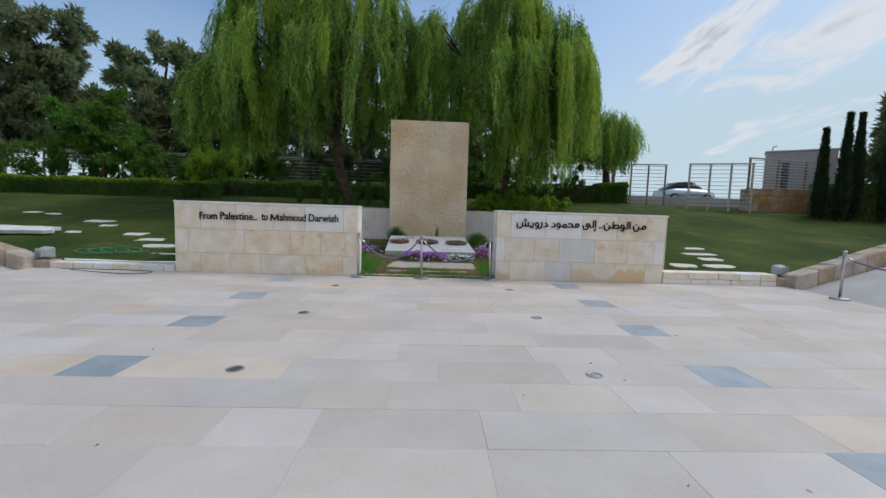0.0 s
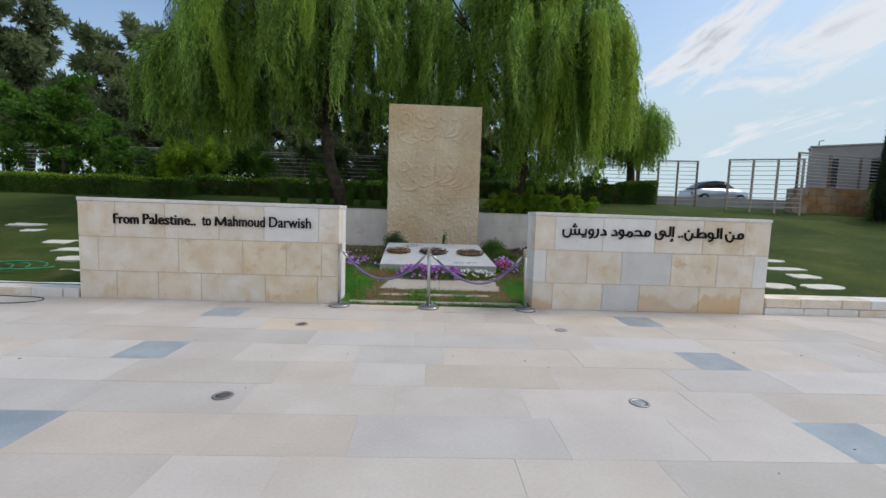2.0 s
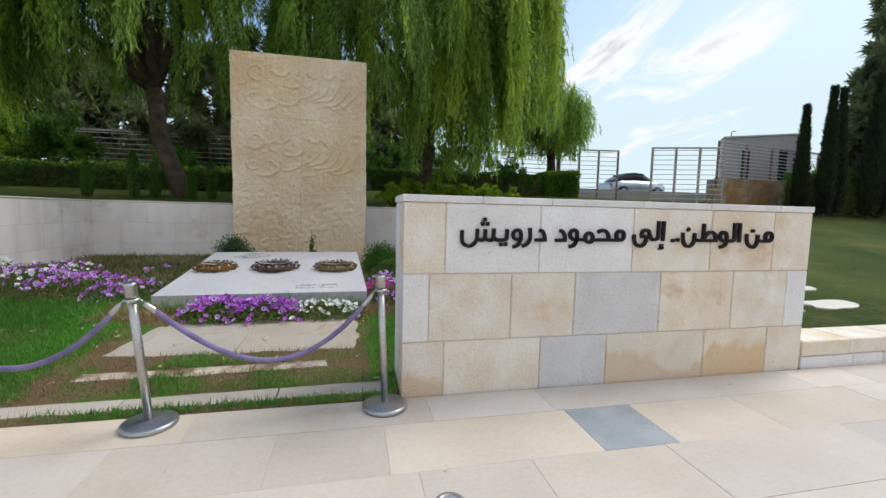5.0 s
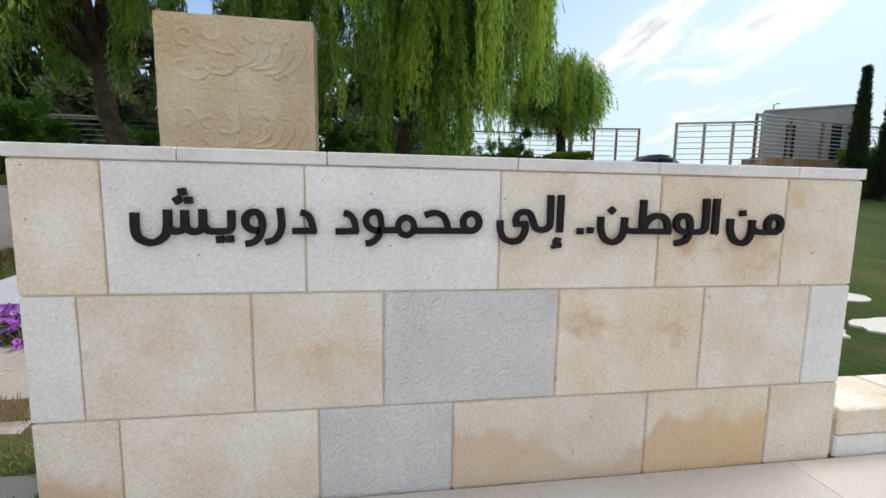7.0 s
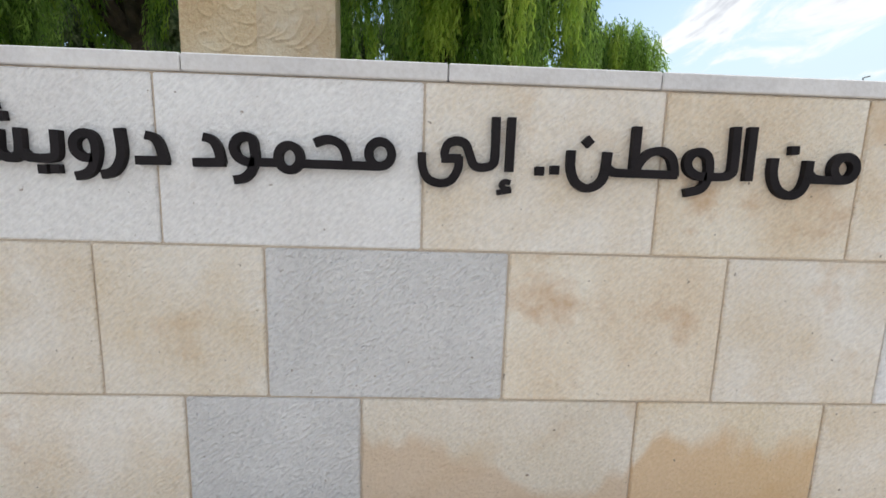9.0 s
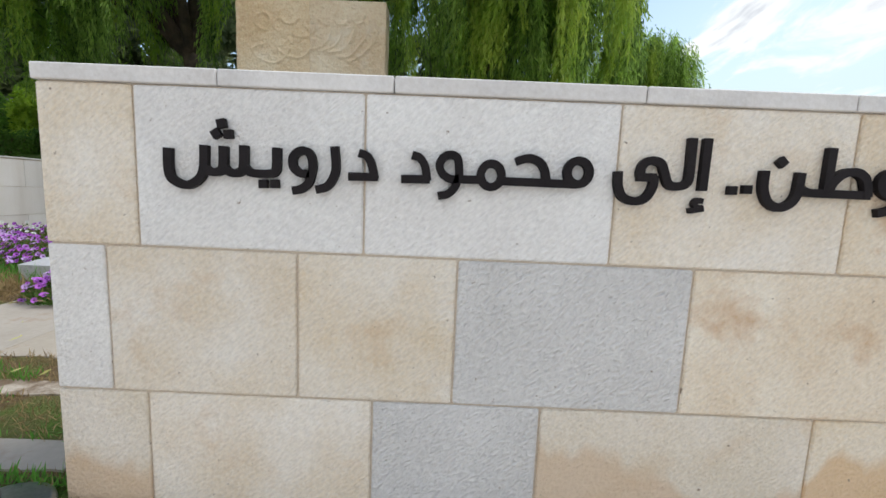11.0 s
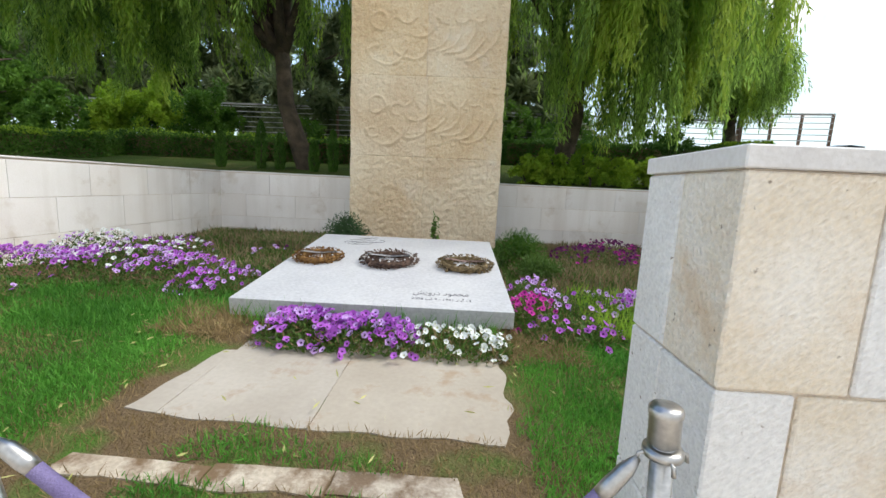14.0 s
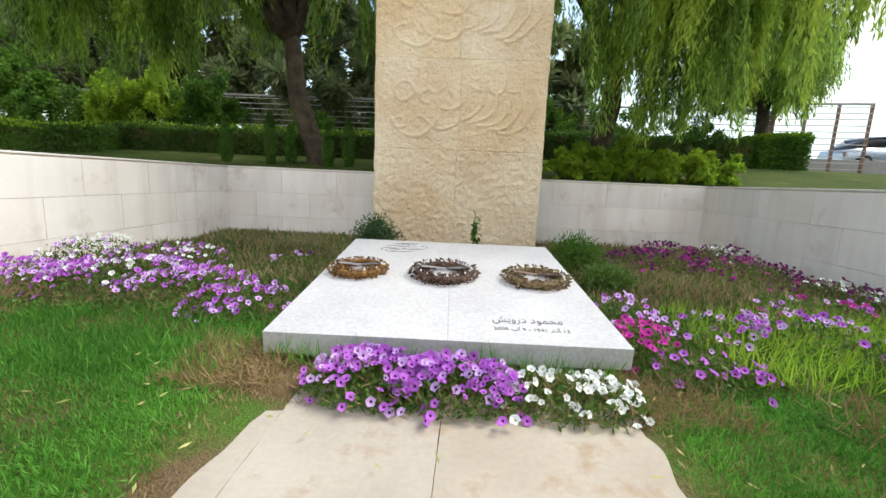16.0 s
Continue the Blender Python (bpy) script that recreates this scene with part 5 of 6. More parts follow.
for x in (0.8, 2.4):
    part("window", box(x, x + 0.35, -0.03, 0.0, 3.6, 5.2, 0.01), DARK, gatehouse)
part("antenna", tube([(0.3, 0.2, 5.98), (0.3, 0.2, 6.2), (0.5, 0.2, 6.25)], [0.03, 0.03, 0.03], 6), GREYMETAL, gatehouse)
gatehouse.matrix_basis = pose(20.72, 25.8, 0, 0, 0, -36)
tagged(link("parapet", box(-45, 55, 28.1, 28.35, 1.9, 3.08, 0.01), PLASTER), "low grey parapet along the road", "parapet", kind="structure")

PAINT = pmat("silver car paint", (0.40, 0.46, 0.52), (0.45, 0.51, 0.57), 2, 50, 0, 0.25, metal=0.6)
TYRE = pmat("tyre rubber", (0.02, 0.02, 0.02), (0.03, 0.03, 0.03), 8, 60, 0.2, 0.9)
def car(x, y, z, rz):
    c = thing("car", "silver saloon car parked on the road behind the gate", "car", at=(x, y, z), rz=rz)
    def shell(sections, mat, name, smooth=True):
        bm = bmesh.new()
        rings = []
        for px, half, za, zb in sections:
            rings.append([bm.verts.new((px * 0.86, sy * half * k, zz)) for sy, k, zz in ((-1, 0.94, za), (-1, 1.0, (za + zb) / 2), (-1, 0.88, zb), (1, 0.88, zb), (1, 1.0, (za + zb) / 2), (1, 0.94, za))])
        for a, b in zip(rings, rings[1:]):
            for k in range(6):
                bm.faces.new((a[k], a[(k + 1) % 6], b[(k + 1) % 6], b[k])).smooth = smooth
        bm.faces.new(rings[0])
        bm.faces.new(list(reversed(rings[-1])))
        bmesh.ops.recalc_face_normals(bm, faces=bm.faces[:])
        return part(name, bm, mat, c)
    shell([(-2.2, 0.70, 0.40, 0.72), (-2.05, 0.82, 0.26, 0.86), (-1.3, 0.88, 0.22, 0.96), (0.0, 0.88, 0.22, 0.98), (1.0, 0.88, 0.22, 0.96), (1.9, 0.82, 0.24, 0.82), (2.2, 0.66, 0.36, 0.66)], PAINT, "body")
    shell([(-1.75, 0.70, 0.93, 0.96), (-1.0, 0.70, 0.93, 1.38), (-0.2, 0.70, 0.93, 1.46), (0.4, 0.70, 0.93, 1.40), (1.25, 0.70, 0.93, 0.97)], DARK, "window_band")
    shell([(-1.05, 0.66, 1.36, 1.42), (-0.3, 0.68, 1.43, 1.49), (0.4, 0.66, 1.38, 1.44)], PAINT, "roof")
    for px in (-1.16, 1.16):
        for sy in (-0.86, 0.86):
            w = part("wheel", tube([(px, sy - 0.1, 0.32), (px, sy - 0.08, 0.32), (px, sy + 0.08, 0.32), (px, sy + 0.1, 0.32)], [0.27, 0.32, 0.32, 0.27], 18), TYRE, c)
            part("rim", tube([(px, sy - 0.112, 0.32), (px, sy + 0.112, 0.32)], [0.19, 0.19], 14), STEEL, w)
    part("rear_light", box(-1.89, -1.80, -0.72, -0.5, 0.62, 0.76, 0.01), RUST, c)
    part("headlight", box(1.74, 1.83, -0.7, -0.45, 0.6, 0.72, 0.01), LENS, c)
car(18.2, 29.9, 2.75, 0)

# ---- flowers ----
def petal_mat(name, c1, c2):
    m = leafmat(name, c1, c2, 0.3, 0.7)
    return m


def flower_mesh(name, petals, heart, r=0.027):
    """A five-lobed trumpet flower with a darker throat."""
    me = bpy.data.meshes.new(name)
    bm = bmesh.new()
    c = bm.verts.new((0, 0, -0.012))
    inner = [bm.verts.new((r * 0.28 * math.cos(k * 0.62832), r * 0.28 * math.sin(k * 0.62832), -0.004)) for k in range(10)]
    outer = [bm.verts.new((r * (1.0 if k % 2 == 0 else 0.82) * math.cos(k * 0.62832), r * (1.0 if k % 2 == 0 else 0.82) * math.sin(k * 0.62832), 0.004 if k % 2 else 0.0)) for k in range(10)]
    for k in range(10):
        f = bm.faces.new((c, inner[k], inner[(k + 1) % 10]))
        f.material_index = 1
        bm.faces.new((inner[k], outer[k], outer[(k + 1) % 10], inner[(k + 1) % 10])).smooth = True
    bm.to_mesh(me)
    bm.free()
    me.materials.append(petals)
    me.materials.append(heart)
    return me


HEART = pmat("dark flower throat", (0.06, 0.01, 0.09), (0.09, 0.02, 0.13), 9, 60, 0, 0.8)
HEART_PALE = pmat("pale flower throat", (0.50, 0.52, 0.30), (0.6, 0.6, 0.4), 9, 60, 0, 0.8)
F_PURPLE = flower_mesh("flower", petal_mat("violet petal", (0.34, 0.06, 0.47), (0.54, 0.17, 0.68)), HEART)
F_LILAC = flower_mesh("flower", petal_mat("lilac petal", (0.53, 0.30, 0.72), (0.68, 0.46, 0.81)), HEART)
F_WHITE = flower_mesh("flower", petal_mat("white petal", (0.76, 0.80, 0.80), (0.84, 0.87, 0.85)), HEART_PALE, 0.025)
F_MAGENTA = flower_mesh("flower", petal_mat("magenta petal", (0.40, 0.015, 0.24), (0.55, 0.04, 0.34)), HEART)
F_PLUM = flower_mesh("flower", petal_mat("dark plum petal", (0.06, 0.006, 0.045), (0.17, 0.02, 0.13)), HEART, 0.026)
LEAFLET = leafmat("petunia leaf", (0.05, 0.11, 0.02), (0.15, 0.25, 0.05), 0.35)
DRYLEAF = leafmat("withered leaf", (0.18, 0.11, 0.055), (0.40, 0.28, 0.14), 0.25)


def heap(x, y, cx, cy, rx, ry, h):
    """Height of a low mound of plants above the soil."""
    d = ((x - cx) / rx) ** 2 + ((y - cy) / ry) ** 2
    return h * max(0.0, 1 - d) ** 0.6


def flower_bed(label, cx, cy, rx, ry, h, kinds, n, leaves, dry=0.15):
    """A mound of leafy stems with flowers standing just above it."""
    bed = thing("petunia_clump", label, "flowers", "flower beds", at=(cx, cy, court_z(cy)))
    a, q = RNG.random(leaves) * 6.28319, np.sqrt(RNG.random(leaves))
    x, y = cx + rx * 1.12 * q * np.cos(a), cy + ry * 1.12 * q * np.sin(a)
    z = np.array([heap(u, v, cx, cy, rx * 1.15, ry * 1.15, h) for u, v in zip(x, y)]) * RNG.uniform(0.1, 1.0, leaves) + 0.005
    p = np.stack([x - cx, y - cy, z], 1)
    d = RNG.normal(size=(leaves, 3)) * 0.7 + np.array((0, 0, 0.7))
    k = int(leaves * (1 - dry))
    fo = quads("foliage", leaf_quads(p[:k], d[:k], RNG.uniform(0.03, 0.075, k), RNG.uniform(0.012, 0.03, k)), LEAFLET, bed)
    tagged(fo, kind="stuff")
    if leaves - k > 5:
        fo = quads("dry_stem", leaf_quads(p[k:], d[k:], RNG.uniform(0.06, 0.14, leaves - k), 0.008), DRYLEAF, bed)
        tagged(fo, kind="stuff")
    for i in range(n):
        # flowers sit in loose sprays
        if i % 6 == 0:
            a0, q0 = RNG.random() * 6.28319, math.sqrt(RNG.random())
            fx, fy = cx + rx * q0 * math.cos(a0), cy + ry * q0 * math.sin(a0)
        ux, uy = fx + RNG.normal() * 0.085, fy + RNG.normal() * 0.085
        uz = heap(ux, uy, cx, cy, rx * 1.15, ry * 1.15, h) + RNG.uniform(0.0, 0.08)
        o = new("flower", kinds[int(RNG.integers(len(kinds)))])
        o.parent = bed
        s = RNG.uniform(0.85, 1.45)
        o.matrix_basis = pose(ux - cx, uy - cy, max(uz, 0.02), float(RNG.uniform(5, 65)), float(RNG.uniform(-35, 35)), float(RNG.uniform(-50, 50))) @ Matrix.Scale(s, 4)
    return bed


P, Lc, Wt, Mg, Pl = F_PURPLE, F_LILAC, F_WHITE, F_MAGENTA, F_PLUM
flower_bed("bushy violet petunias before the grave slab", -0.40, 12.34, 0.42, 0.27, 0.22, [P, P, P, Lc], 200, 1700)
flower_bed("bushy violet petunias before the grave slab", 0.17, 12.32, 0.44, 0.26, 0.20, [P, P, P, Lc], 190, 1700)
flower_bed("white petunias before the grave slab", 0.86, 12.32, 0.46, 0.24, 0.15, [Wt], 100, 1700, 0.25)
for cx, cy, rx, ry, h, kinds, n in (
        (-4.5, 13.6, 0.8, 0.8, 0.36, [P, P, P, Lc], 240), (-3.6, 14.1, 0.8, 0.75, 0.34, [P, P, Lc, Wt], 230), (-2.8, 14.0, 0.75, 0.6, 0.28, [P, P, Lc], 150),
        (-2.0, 13.75, 0.55, 0.45, 0.20, [P, Lc], 85), (-4.7, 15.0, 0.6, 0.8, 0.40, [Wt, Wt, Lc], 150), (-3.8, 15.2, 0.8, 0.6, 0.34, [Wt, Lc, P], 90),
        (-4.2, 12.6, 0.6, 0.5, 0.22, [P, Lc], 60), (-2.2, 15.6, 0.5, 0.5, 0.2, [Pl, Lc], 14)):
    flower_bed("spreading violet and white petunias along the court wall", cx, cy, rx, ry, h, kinds, n, 1700, 0.22)
for cx, cy, rx, ry, h, kinds, n in (
        (1.75, 13.75, 0.30, 0.55, 0.30, [Lc, Lc, P], 46), (1.62, 13.15, 0.26, 0.35, 0.26, [Mg], 52), (2.3, 13.5, 0.5, 0.5, 0.24, [Lc, Lc, P], 44),
        (3.1, 13.3, 0.7, 0.6, 0.32, [Lc, P], 96), (3.9, 12.9, 0.6, 0.5, 0.32, [P, Lc], 84), (2.0, 12.75, 0.5, 0.25, 0.14, [P], 26), (3.9, 14.3, 0.7, 0.5, 0.28, [Mg, P, Lc], 44)):
    flower_bed("lilac and magenta petunias beside the grave slab", cx, cy, rx, ry, h, kinds, n, 1500, 0.15)
for cx, cy, rx, ry, h, n in ((3.3, 16.8, 0.8, 0.8, 0.34, 170), (4.4, 16.2, 0.8, 0.8, 0.36, 180), (4.9, 17.6, 0.6, 0.8, 0.38, 120), (3.9, 17.9, 0.8, 0.6, 0.34, 120), (4.8, 15.0, 0.6, 0.6, 0.32, 80)):
    flower_bed("dark plum petunias in the corner of the court", cx, cy, rx, ry, h, [Pl, Pl, Pl, Pl, Pl, Mg] if cx < 4.7 else [Pl, Pl, Wt], n, 1500, 0.35)

# ---- small plants round the slab ----
def low_plants(name, label, x0, x1, y0, y1, n, length, width, material, up=1.0):
    x, y = RNG.uniform(x0, x1, n), RNG.uniform(y0, y1, n)
    z = np.array([court_z(v) for v in y]) + RNG.random(n) * length * 0.5 * (0.4 + 0.6 * np.sin(x * 4.1) * np.sin(y * 3.7))
    d = RNG.normal(size=(n, 3)) * 0.6 + np.array((0, 0, up))
    o = quads(name, leaf_quads(np.stack([x, y, z], 1), d, RNG.uniform(0.5, 1.3, n) * length, RNG.uniform(0.6, 1.3, n) * width), material)
    return tagged(o, label, "plants", kind="stuff")


STRAW_PALE = leafmat("pale withered stalk", (0.16, 0.11, 0.055), (0.46, 0.36, 0.21), 0.3)
low_plants("dry_plants", "withered brown plants along the back wall", -5.1, -1.5, 14.6, 18.9, 12000, 0.17, 0.018, STRAW_PALE, 0.5)
low_plants("weeds", "low green weeds along the back wall", -5.1, -1.5, 14.3, 18.9, 15000, 0.13, 0.028, LEAFLET)
low_plants("dry_plants", "withered brown plants beside the tall stone", 1.7, 5.4, 14.3, 19.2, 10000, 0.18, 0.016, STRAW_PALE)
low_plants("weeds", "low green weeds beside the tall stone", 1.5, 5.4, 13.6, 19.2, 11000, 0.14, 0.024, LEAFLET)
low_plants("tall_grass", "long yellow green grass among the flowers", 2.2, 5.2, 12.6, 14.2, 4200, 0.25, 0.010, leafmat("lime grass blade", (0.20, 0.38, 0.03), (0.42, 0.60, 0.08), 0.5), 1.4)
low_plants("tall_grass", "long green grass along the flower bed", -4.9, -1.4, 12.3, 13.4, 3000, 0.12, 0.010, BLADE, 1.2)
low_plants("tall_grass", "green grass tufts pushing up at the slab's foot", -1.2, 1.3, 12.52, 12.68, 420, 0.20, 0.008, BLADE, 1.3)
low_plants("dry_grass", "long bent straw at the edge of the turf", 2.4, 4.9, 11.2, 12.6, 3600, 0.24, 0.008, STRAW, 0.35)
low_plants("dry_grass", "withered stems at the corner of the slab", -1.85, -1.05, 12.2, 12.9, 2200, 0.14, 0.007, STRAW, 0.3)
low_plants("dry_grass", "withered stems at the corner of the slab", 1.15, 1.95, 12.1, 12.85, 2000, 0.12, 0.007, STRAW, 0.3)


def court_bush(x, y, r, h, n, leaf, width, material, label):
    """A small bush: a fan of stems under rounded, overlapping sprays of leaves."""
    z = court_z(y)
    t = thing("shrub", label, "shrub", "court bushes")
    sprays = []
    for k in range(9):
        a, q = k * 2.4, math.sqrt((k + 0.3) / 9)
        c = (x + r * 0.62 * q * math.cos(a), y + r * 0.5 * q * math.sin(a), z + h * (0.68 - 0.30 * q * q))
        part("stem", tube([(x, y, z - 0.03), (x + (c[0] - x) * 0.4, y + (c[1] - y) * 0.4, z + h * 0.35), c], [0.008, 0.006, 0.003], 5), BARK, t)
        sprays.append(blob_leaves(c, (r * 0.44, r * 0.42, h * 0.32), n // 9, leaf, width, 0.25))
    quads("foliage", np.concatenate(sprays), material, t)


BUSH_DARK = leafmat("grey green bush leaf", (0.035, 0.08, 0.03), (0.12, 0.22, 0.085), 0.35)
court_bush(-1.27, 16.4, 0.46, 0.86, 4200, 0.055, 0.018, BUSH_DARK, "small round green bush behind the grave slab")
court_bush(1.85, 16.2, 0.5, 0.7, 2600, 0.10, 0.014, BUSH, "loose green bush beside the grave slab")
court_bush(2.0, 15.2, 0.42, 0.42, 2400, 0.07, 0.02, LEAFLET, "loose green bush beside the grave slab")
shrub(0.30, 16.7, 0.3, 0.10, 0.72, 260, 0.06, 0.025, BUSH, "slender leafy seedling at the foot of the tall stone", "court bushes")

# ---- turf blades ----
def blades(name, label, n, x0, x1, y0, y1, length, width, material, keep):
    x, y = RNG.uniform(x0, x1, n), RNG.uniform(y0, y1, n)
    ok = keep(x, y)
    x, y = x[ok], y[ok]
    z = np.array([court_z(v) for v in y]) + 0.0
    m = len(x)
    d = RNG.normal(size=(m, 3)) * 0.45 + np.array((0, 0, 0.8))
    o = quads(name, leaf_quads(np.stack([x, y, z], 1), d, RNG.uniform(0.5, 1.4, m) * length, RNG.uniform(0.7, 1.3, m) * width), material)
    return tagged(o, label, "grass", kind="stuff")


def patchy(x, y):
    return np.array([noise.noise((u * 1.4, v * 1.4, 2.0)) for u, v in zip(x, y)])


def off_stones(x, y):
    on = ((x > -1.12) & (x < 1.27) & (y > 11.15) & (y < 12.1)) | ((np.abs(x) < 1.5) & (y > 10.09) & (y < 10.31)) | ((x > -1.08) & (x < 0.95) & (y > 10.67) & (y < 10.82)) | ((np.abs(x - 0.06) < 1.3) & (y > 12.75)) | (((x < -1.63) | (x > 1.56)) & (y < 10.62))
    return ~on


def rim(x, y):
    """How far a point lies within the worn rim of the paved strip and the slab."""
    a = np.maximum(np.abs(x - 0.08) - 1.20, np.abs(y - 11.75) - 0.65)
    b = np.maximum(np.abs(x) - 1.70, np.abs(y - 12.6) - 0.30)
    return np.clip(1 - np.minimum(a, b) / 0.17, 0, 1)


blades("turf_blades", "short green turf in the grave court", 190000, -4.9, 4.9, 10.0, 13.6, 0.065, 0.0075, BLADE, lambda x, y: off_stones(x, y) & (patchy(x, y) + 0.22 - 0.44 * ((np.abs(x) < 1.35) & (y < 11.2) & (y > 10.3)) - 0.42 * rim(x, y) > RNG.uniform(-0.25, 0.25, len(x))))
blades("straw_blades", "dry straw and clippings on the bare soil", 64000, -4.9, 4.9, 10.0, 13.6, 0.06, 0.005, STRAW, lambda x, y: off_stones(x, y) & (patchy(x, y) - 0.05 - 0.35 * rim(x, y) - 0.65 * ((np.abs(x) < 1.6) & (y < 11.2)) < RNG.uniform(-0.3, 0.15, len(x))))
n = 150
lx, ly = RNG.uniform(-4, 4, n), RNG.uniform(10.3, 12.6, n)
lz = np.array([court_z(v) for v in ly]) + 0.05
lv = leaf_quads(np.stack([lx, ly, lz], 1), np.stack([RNG.normal(size=n), RNG.normal(size=n), RNG.normal(size=n) * 0.12], 1), RNG.uniform(0.05, 0.09, n), RNG.uniform(0.010, 0.018, n))
tagged(quads("fallen_leaves", lv, leafmat("fallen willow leaf", (0.35, 0.36, 0.10), (0.58, 0.54, 0.24), 0.2)), "narrow yellow willow leaves fallen on the turf", "leaves", kind="stuff")

# ---- wreaths ----
RIBBON = pmat("white ribbon", (0.74, 0.75, 0.78), (0.80, 0.80, 0.82), 6, 60, 0.05, 0.5)
RIBBON_RED = pmat("faded pink ribbon", (0.55, 0.36, 0.34), (0.68, 0.52, 0.48), 9, 60, 0.05, 0.6)
def wreath(x, y, r, thick, c1, c2, label, spiky, ribbon, ang, dots):
    w = new("wreath")
    w.matrix_basis = grave.matrix_basis @ pose(x, y, 0.0, 0, 0, ang)
    tagged(w, label, "wreath", "wreaths on the slab")
    pts = [(r * math.cos(6.28319 * k / 28), r * math.sin(6.28319 * k / 28), thick * 0.55) for k in range(29)]
    part("ring", tube(pts, [thick * 0.55] * 29, 8), pmat("wound straw ring", c1, c2, 20, 90, 0.5, 0.9), w)
    n = 700
    a, b = RNG.random(n) * 6.28319, RNG.random(n) * 6.28319
    rad = r + thick * np.cos(b)
    p = np.stack([rad * np.cos(a), rad * np.sin(a), thick * 0.65 + thick * 0.55 * np.sin(b)], 1)
    d = np.stack([np.cos(b) * np.cos(a) - np.sin(a) * 0.7, np.cos(b) * np.sin(a) + np.cos(a) * 0.7, np.sin(b) * 0.35], 1) + RNG.normal(size=(n, 3)) * np.array((0.35, 0.35, 0.2))
    cover = quads("leaf_cover", leaf_quads(p, d, RNG.uniform(0.025, 0.045 + spiky * 0.5, n), RNG.uniform(0.018, 0.036, n)), leafmat("dried wreath leaf", c1, c2, 0.15), w)
    tagged(cover, kind="stuff")
    for k in range(dots):
        aa = 6.28319 * k / dots + 0.1
        part("berry", lathe([(0.002, -0.010), (0.010, -0.004), (0.011, 0.003), (0.003, 0.011)], 8), RIBBON, w).location = (r * math.cos(aa), r * math.sin(aa), thick * 1.25)
    bm = bmesh.new()
    prev = None
    for k in range(13):
        u = k / 12
        px = -r + 2 * r * u
        row = [bm.verts.new((px, 0.035 * sy, thick * 1.4 - 0.012 * math.sin(u * math.pi) + 0.004 * math.sin(u * 9))) for sy in (-1, 1)]
        if prev:
            bm.faces.new((prev[0], row[0], row[1], prev[1])).smooth = True
        prev = row
    bmesh.ops.solidify(bm, geom=bm.faces[:], thickness=0.003)
    part("ribbon", bm, ribbon, w)


wreath(-0.98, 1.52, 0.235, 0.068, (0.10, 0.045, 0.016), (0.36, 0.20, 0.06), "golden brown dried wreath with a white ribbon", 0.01, RIBBON, 4, 10)
wreath(-0.06, 1.50, 0.275, 0.072, (0.03, 0.018, 0.016), (0.16, 0.10, 0.07), "dark maroon dried wreath with white berries", 0.05, RIBBON, 2, 16)
wreath(0.91, 1.46, 0.265, 0.066, (0.06, 0.045, 0.02), (0.28, 0.20, 0.10), "olive brown spiky dried wreath with a faded ribbon", 0.05, RIBBON_RED, -6, 0)

# ---- fixtures in the floor and on the lawn ----
GLASS = pmat("dusty lamp glass", (0.30, 0.32, 0.33), (0.42, 0.43, 0.43), 9, 60, 0, 0.2)
GRIME = pmat("dirt on a sunken lamp", (0.06, 0.055, 0.05), (0.13, 0.12, 0.10), 14, 70, 0.4, 0.9)
DULL = pmat("dull scratched steel", (0.30, 0.29, 0.28), (0.42, 0.41, 0.39), 9, 60, 0.1, 0.5, metal=0.8)
for x, glass, ring, label in ((-1.88, GRIME, DULL, "round sunken floor light darkened with dirt"), (1.69, GLASS, DULL, "round steel-rimmed light sunk in the paving")):
    uplight = thing("ground_light", label, "ground light", "ground lights", at=(x, 8.75, 0.001 + floor_z(8.75)))
    part("rim", lathe([(0.058, 0.0), (0.060, 0.006), (0.082, 0.005), (0.086, 0.0)], 28), ring, uplight)
    part("glass", lathe([(0.057, 0.0), (0.055, 0.004), (0.02, 0.0055)], 24), glass, uplight)
    for y in (6.57, 4.3, 2.1, -0.1):
        copy_thing(uplight, pose(x, y, 0.001 + floor_z(y)))
HOSE = pmat("green hose", (0.04, 0.22, 0.10), (0.07, 0.30, 0.15), 5, 60, 0.1, 0.5)
CABLE = pmat("dark green cable", (0.04, 0.09, 0.08), (0.06, 0.12, 0.10), 5, 60, 0.1, 0.6)
hose = [(-8.45 + 0.55 * math.cos(a) + 0.05 * a, 11.0 + 0.28 * math.sin(a), lawn_z(11.0 + 0.28 * math.sin(a)) + 0.05 + 0.004 * a) for a in [k * 0.35 for k in range(54)]]
tagged(link("garden_hose", tube(hose, [0.014] * len(hose), 6), HOSE), "coiled green garden hose lying on the lawn", "hose")
cable = [(-8.3 + 0.06 * k, 9.93 - 0.02 * math.sin(k * 0.5), 0.05) for k in range(28)] + [(-6.65 + 0.5 * math.sin(a), 9.68 + 0.25 * math.cos(a), 0.05) for a in [0.1 + k * 0.3 for k in range(11)]] + [(-7.3 - 0.1 * k, 9.60 + 0.03 * k, 0.05) for k in range(8)]
tagged(link("loose_cable", tube(cable, [0.008] * len(cable), 5), CABLE), "loose dark cable lying along the kerb", "cable")
spot = thing("lawn_spotlight", "small round spotlight on the sloping lawn", "spotlight", at=(21.0, 21.0, lawn_z(21.0)))
part("stem", lathe([(0.03, 0.0), (0.03, 0.22)], 10), GREYMETAL, spot)
part("head", lathe([(0.05, 0.2), (0.13, 0.24), (0.16, 0.34), (0.12, 0.42), (0.04, 0.45)], 16), FLOOD, spot)

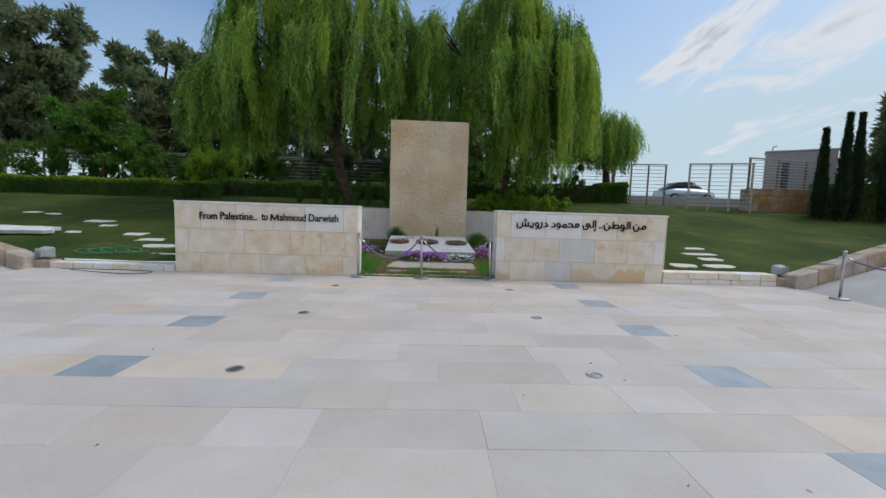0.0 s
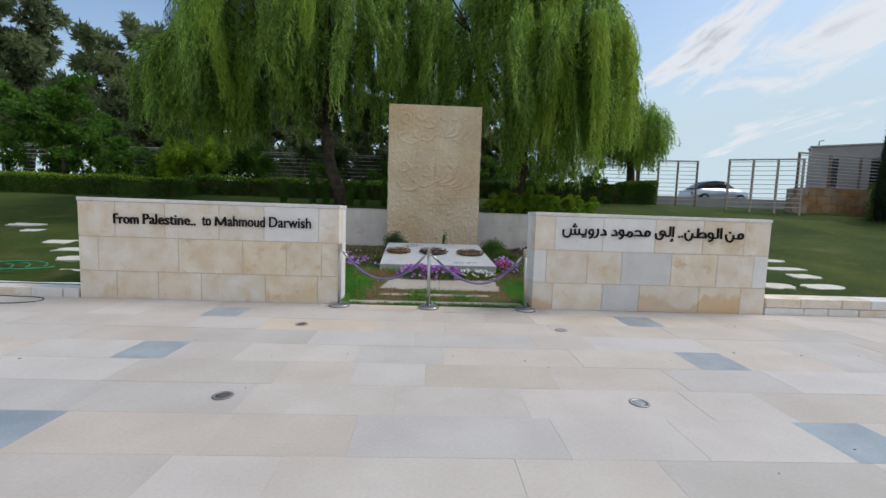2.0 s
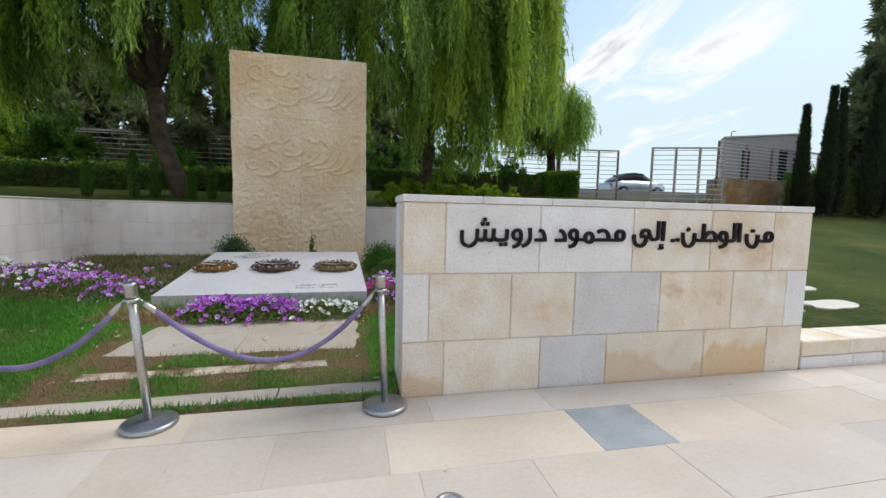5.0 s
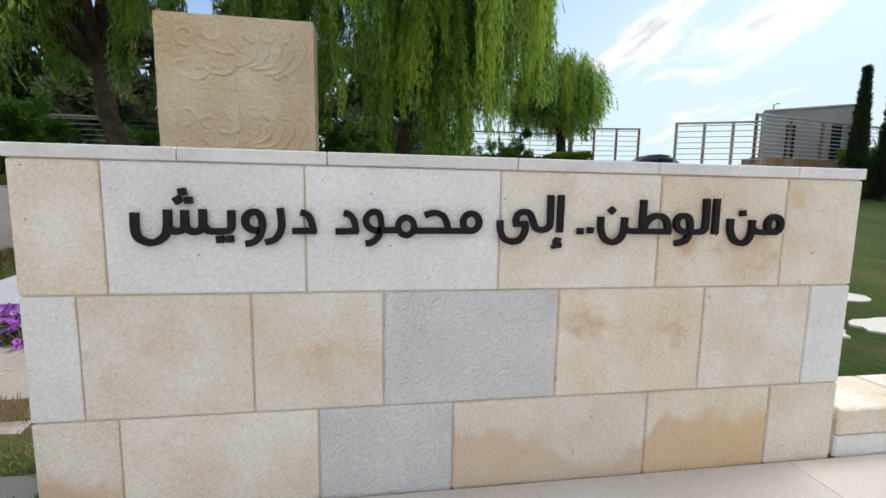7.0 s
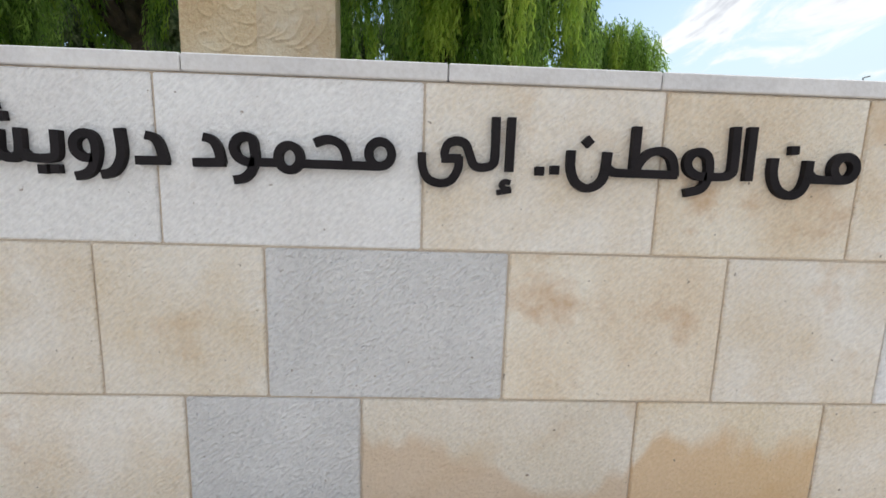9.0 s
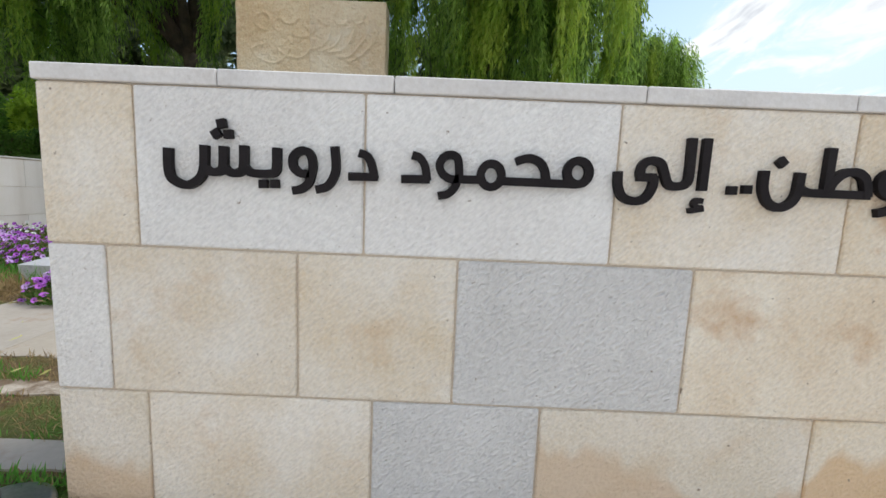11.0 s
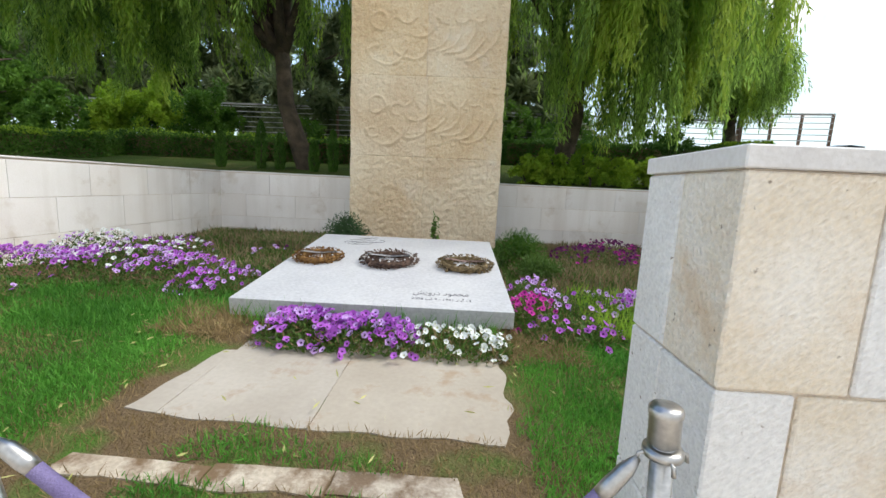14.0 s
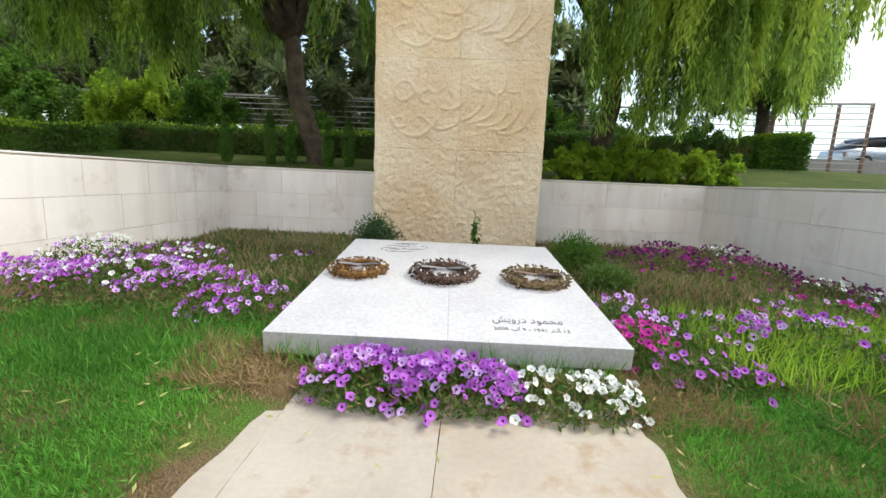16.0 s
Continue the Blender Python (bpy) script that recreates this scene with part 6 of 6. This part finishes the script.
# ---- specks on the paving ----
n = 70
sx, sy = RNG.uniform(-4.5, 5.5, n), RNG.uniform(-0.5, 9.9, n)
sv = leaf_quads(np.stack([sx, sy, 0.004 + np.array([floor_z(v) for v in sy])], 1), np.stack([RNG.normal(size=n), RNG.normal(size=n), np.zeros(n)], 1), RNG.uniform(0.015, 0.05, n), RNG.uniform(0.008, 0.016, n))
tagged(quads("paving_litter", sv, DRYLEAF), "small dry leaves and specks on the paving", "litter", kind="stuff")

# ---- paving pieces ----
PAVER_FAR = pmat("pale limestone paving further off", (0.51, 0.455, 0.398), (0.575, 0.52, 0.462), 1.3, 40, 0.05, 0.7, rand=0.07, spots=((0.55, 0.47, 0.39), 6, 0.58, 0.8), spec=0.3, island=True, speck=0.12)
rest = bmesh.new()
def paver_box(x0, x1, y0, y1):
    bm = bmesh.new()
    j, c, t = 0.0008, 0.0008, 0.0
    base = [bm.verts.new(v) for v in ((x0 + j, y0 + j, -0.03), (x1 - j, y0 + j, -0.03), (x1 - j, y1 - j, -0.03), (x0 + j, y1 - j, -0.03))]
    edge = [bm.verts.new((v.co.x, v.co.y, t - c)) for v in base]
    top = [bm.verts.new((x0 + j + c, y0 + j + c, t)), bm.verts.new((x1 - j - c, y0 + j + c, t)), bm.verts.new((x1 - j - c, y1 - j - c, t)), bm.verts.new((x0 + j + c, y1 - j - c, t))]
    for k in range(4):
        bm.faces.new((base[k], base[(k + 1) % 4], edge[(k + 1) % 4], edge[k]))
        bm.faces.new((edge[k], edge[(k + 1) % 4], top[(k + 1) % 4], top[k]))
    bm.faces.new(top)
    for v in edge + top:
        v.co.z += floor_z(v.co.y)
    return bm


prng = random.Random(11)
ROW = 0.5525
count_near = 0
for r in range(-1, 34):
    y1 = 9.59 - ROW * r
    y0 = y1 - ROW
    if r == -1:
        y1 = 9.982
    panel = r >= 0 and r % 3 == 0
    fixed = [-3.42, -2.89, 2.79, 3.35] if panel else []
    spans = list(zip([-8.98] + fixed, fixed + [8.73]))
    for a, b in spans:
        if panel and b - a < 0.6:
            if y0 > -2:
                part("floor_panel", paver_box(a, b, y0, y1), PLATE, terrace, "blue grey square floor panel")
            continue
        p = a
        while p < b - 0.01:
            q = p + prng.choice((0.7, 0.95, 1.1, 1.25, 1.5))
            if b - q < 0.4:
                q = b
            m = prng.random()
            mat = PAVER if m < 0.62 else PAVER_WARM if m < 0.82 else PAVER_GREY
            if -5.2 < (p + q) / 2 < 5.6 and y0 > -1.2 and count_near < 290:
                o = part("paver", paver_box(p, q, y0, y1), mat, terrace)
                o.location.z = prng.uniform(-0.002, 0.001)
                count_near += 1
            else:
                t = paver_box(p, q, y0, y1)
                tm = bpy.data.meshes.new("tmp")
                t.to_mesh(tm)
                t.free()
                rest.from_mesh(tm)
                bpy.data.meshes.remove(tm)
            p = q
far_pavers = part("far_pavers", rest, PAVER_FAR, terrace)
tagged(far_pavers, kind="stuff")
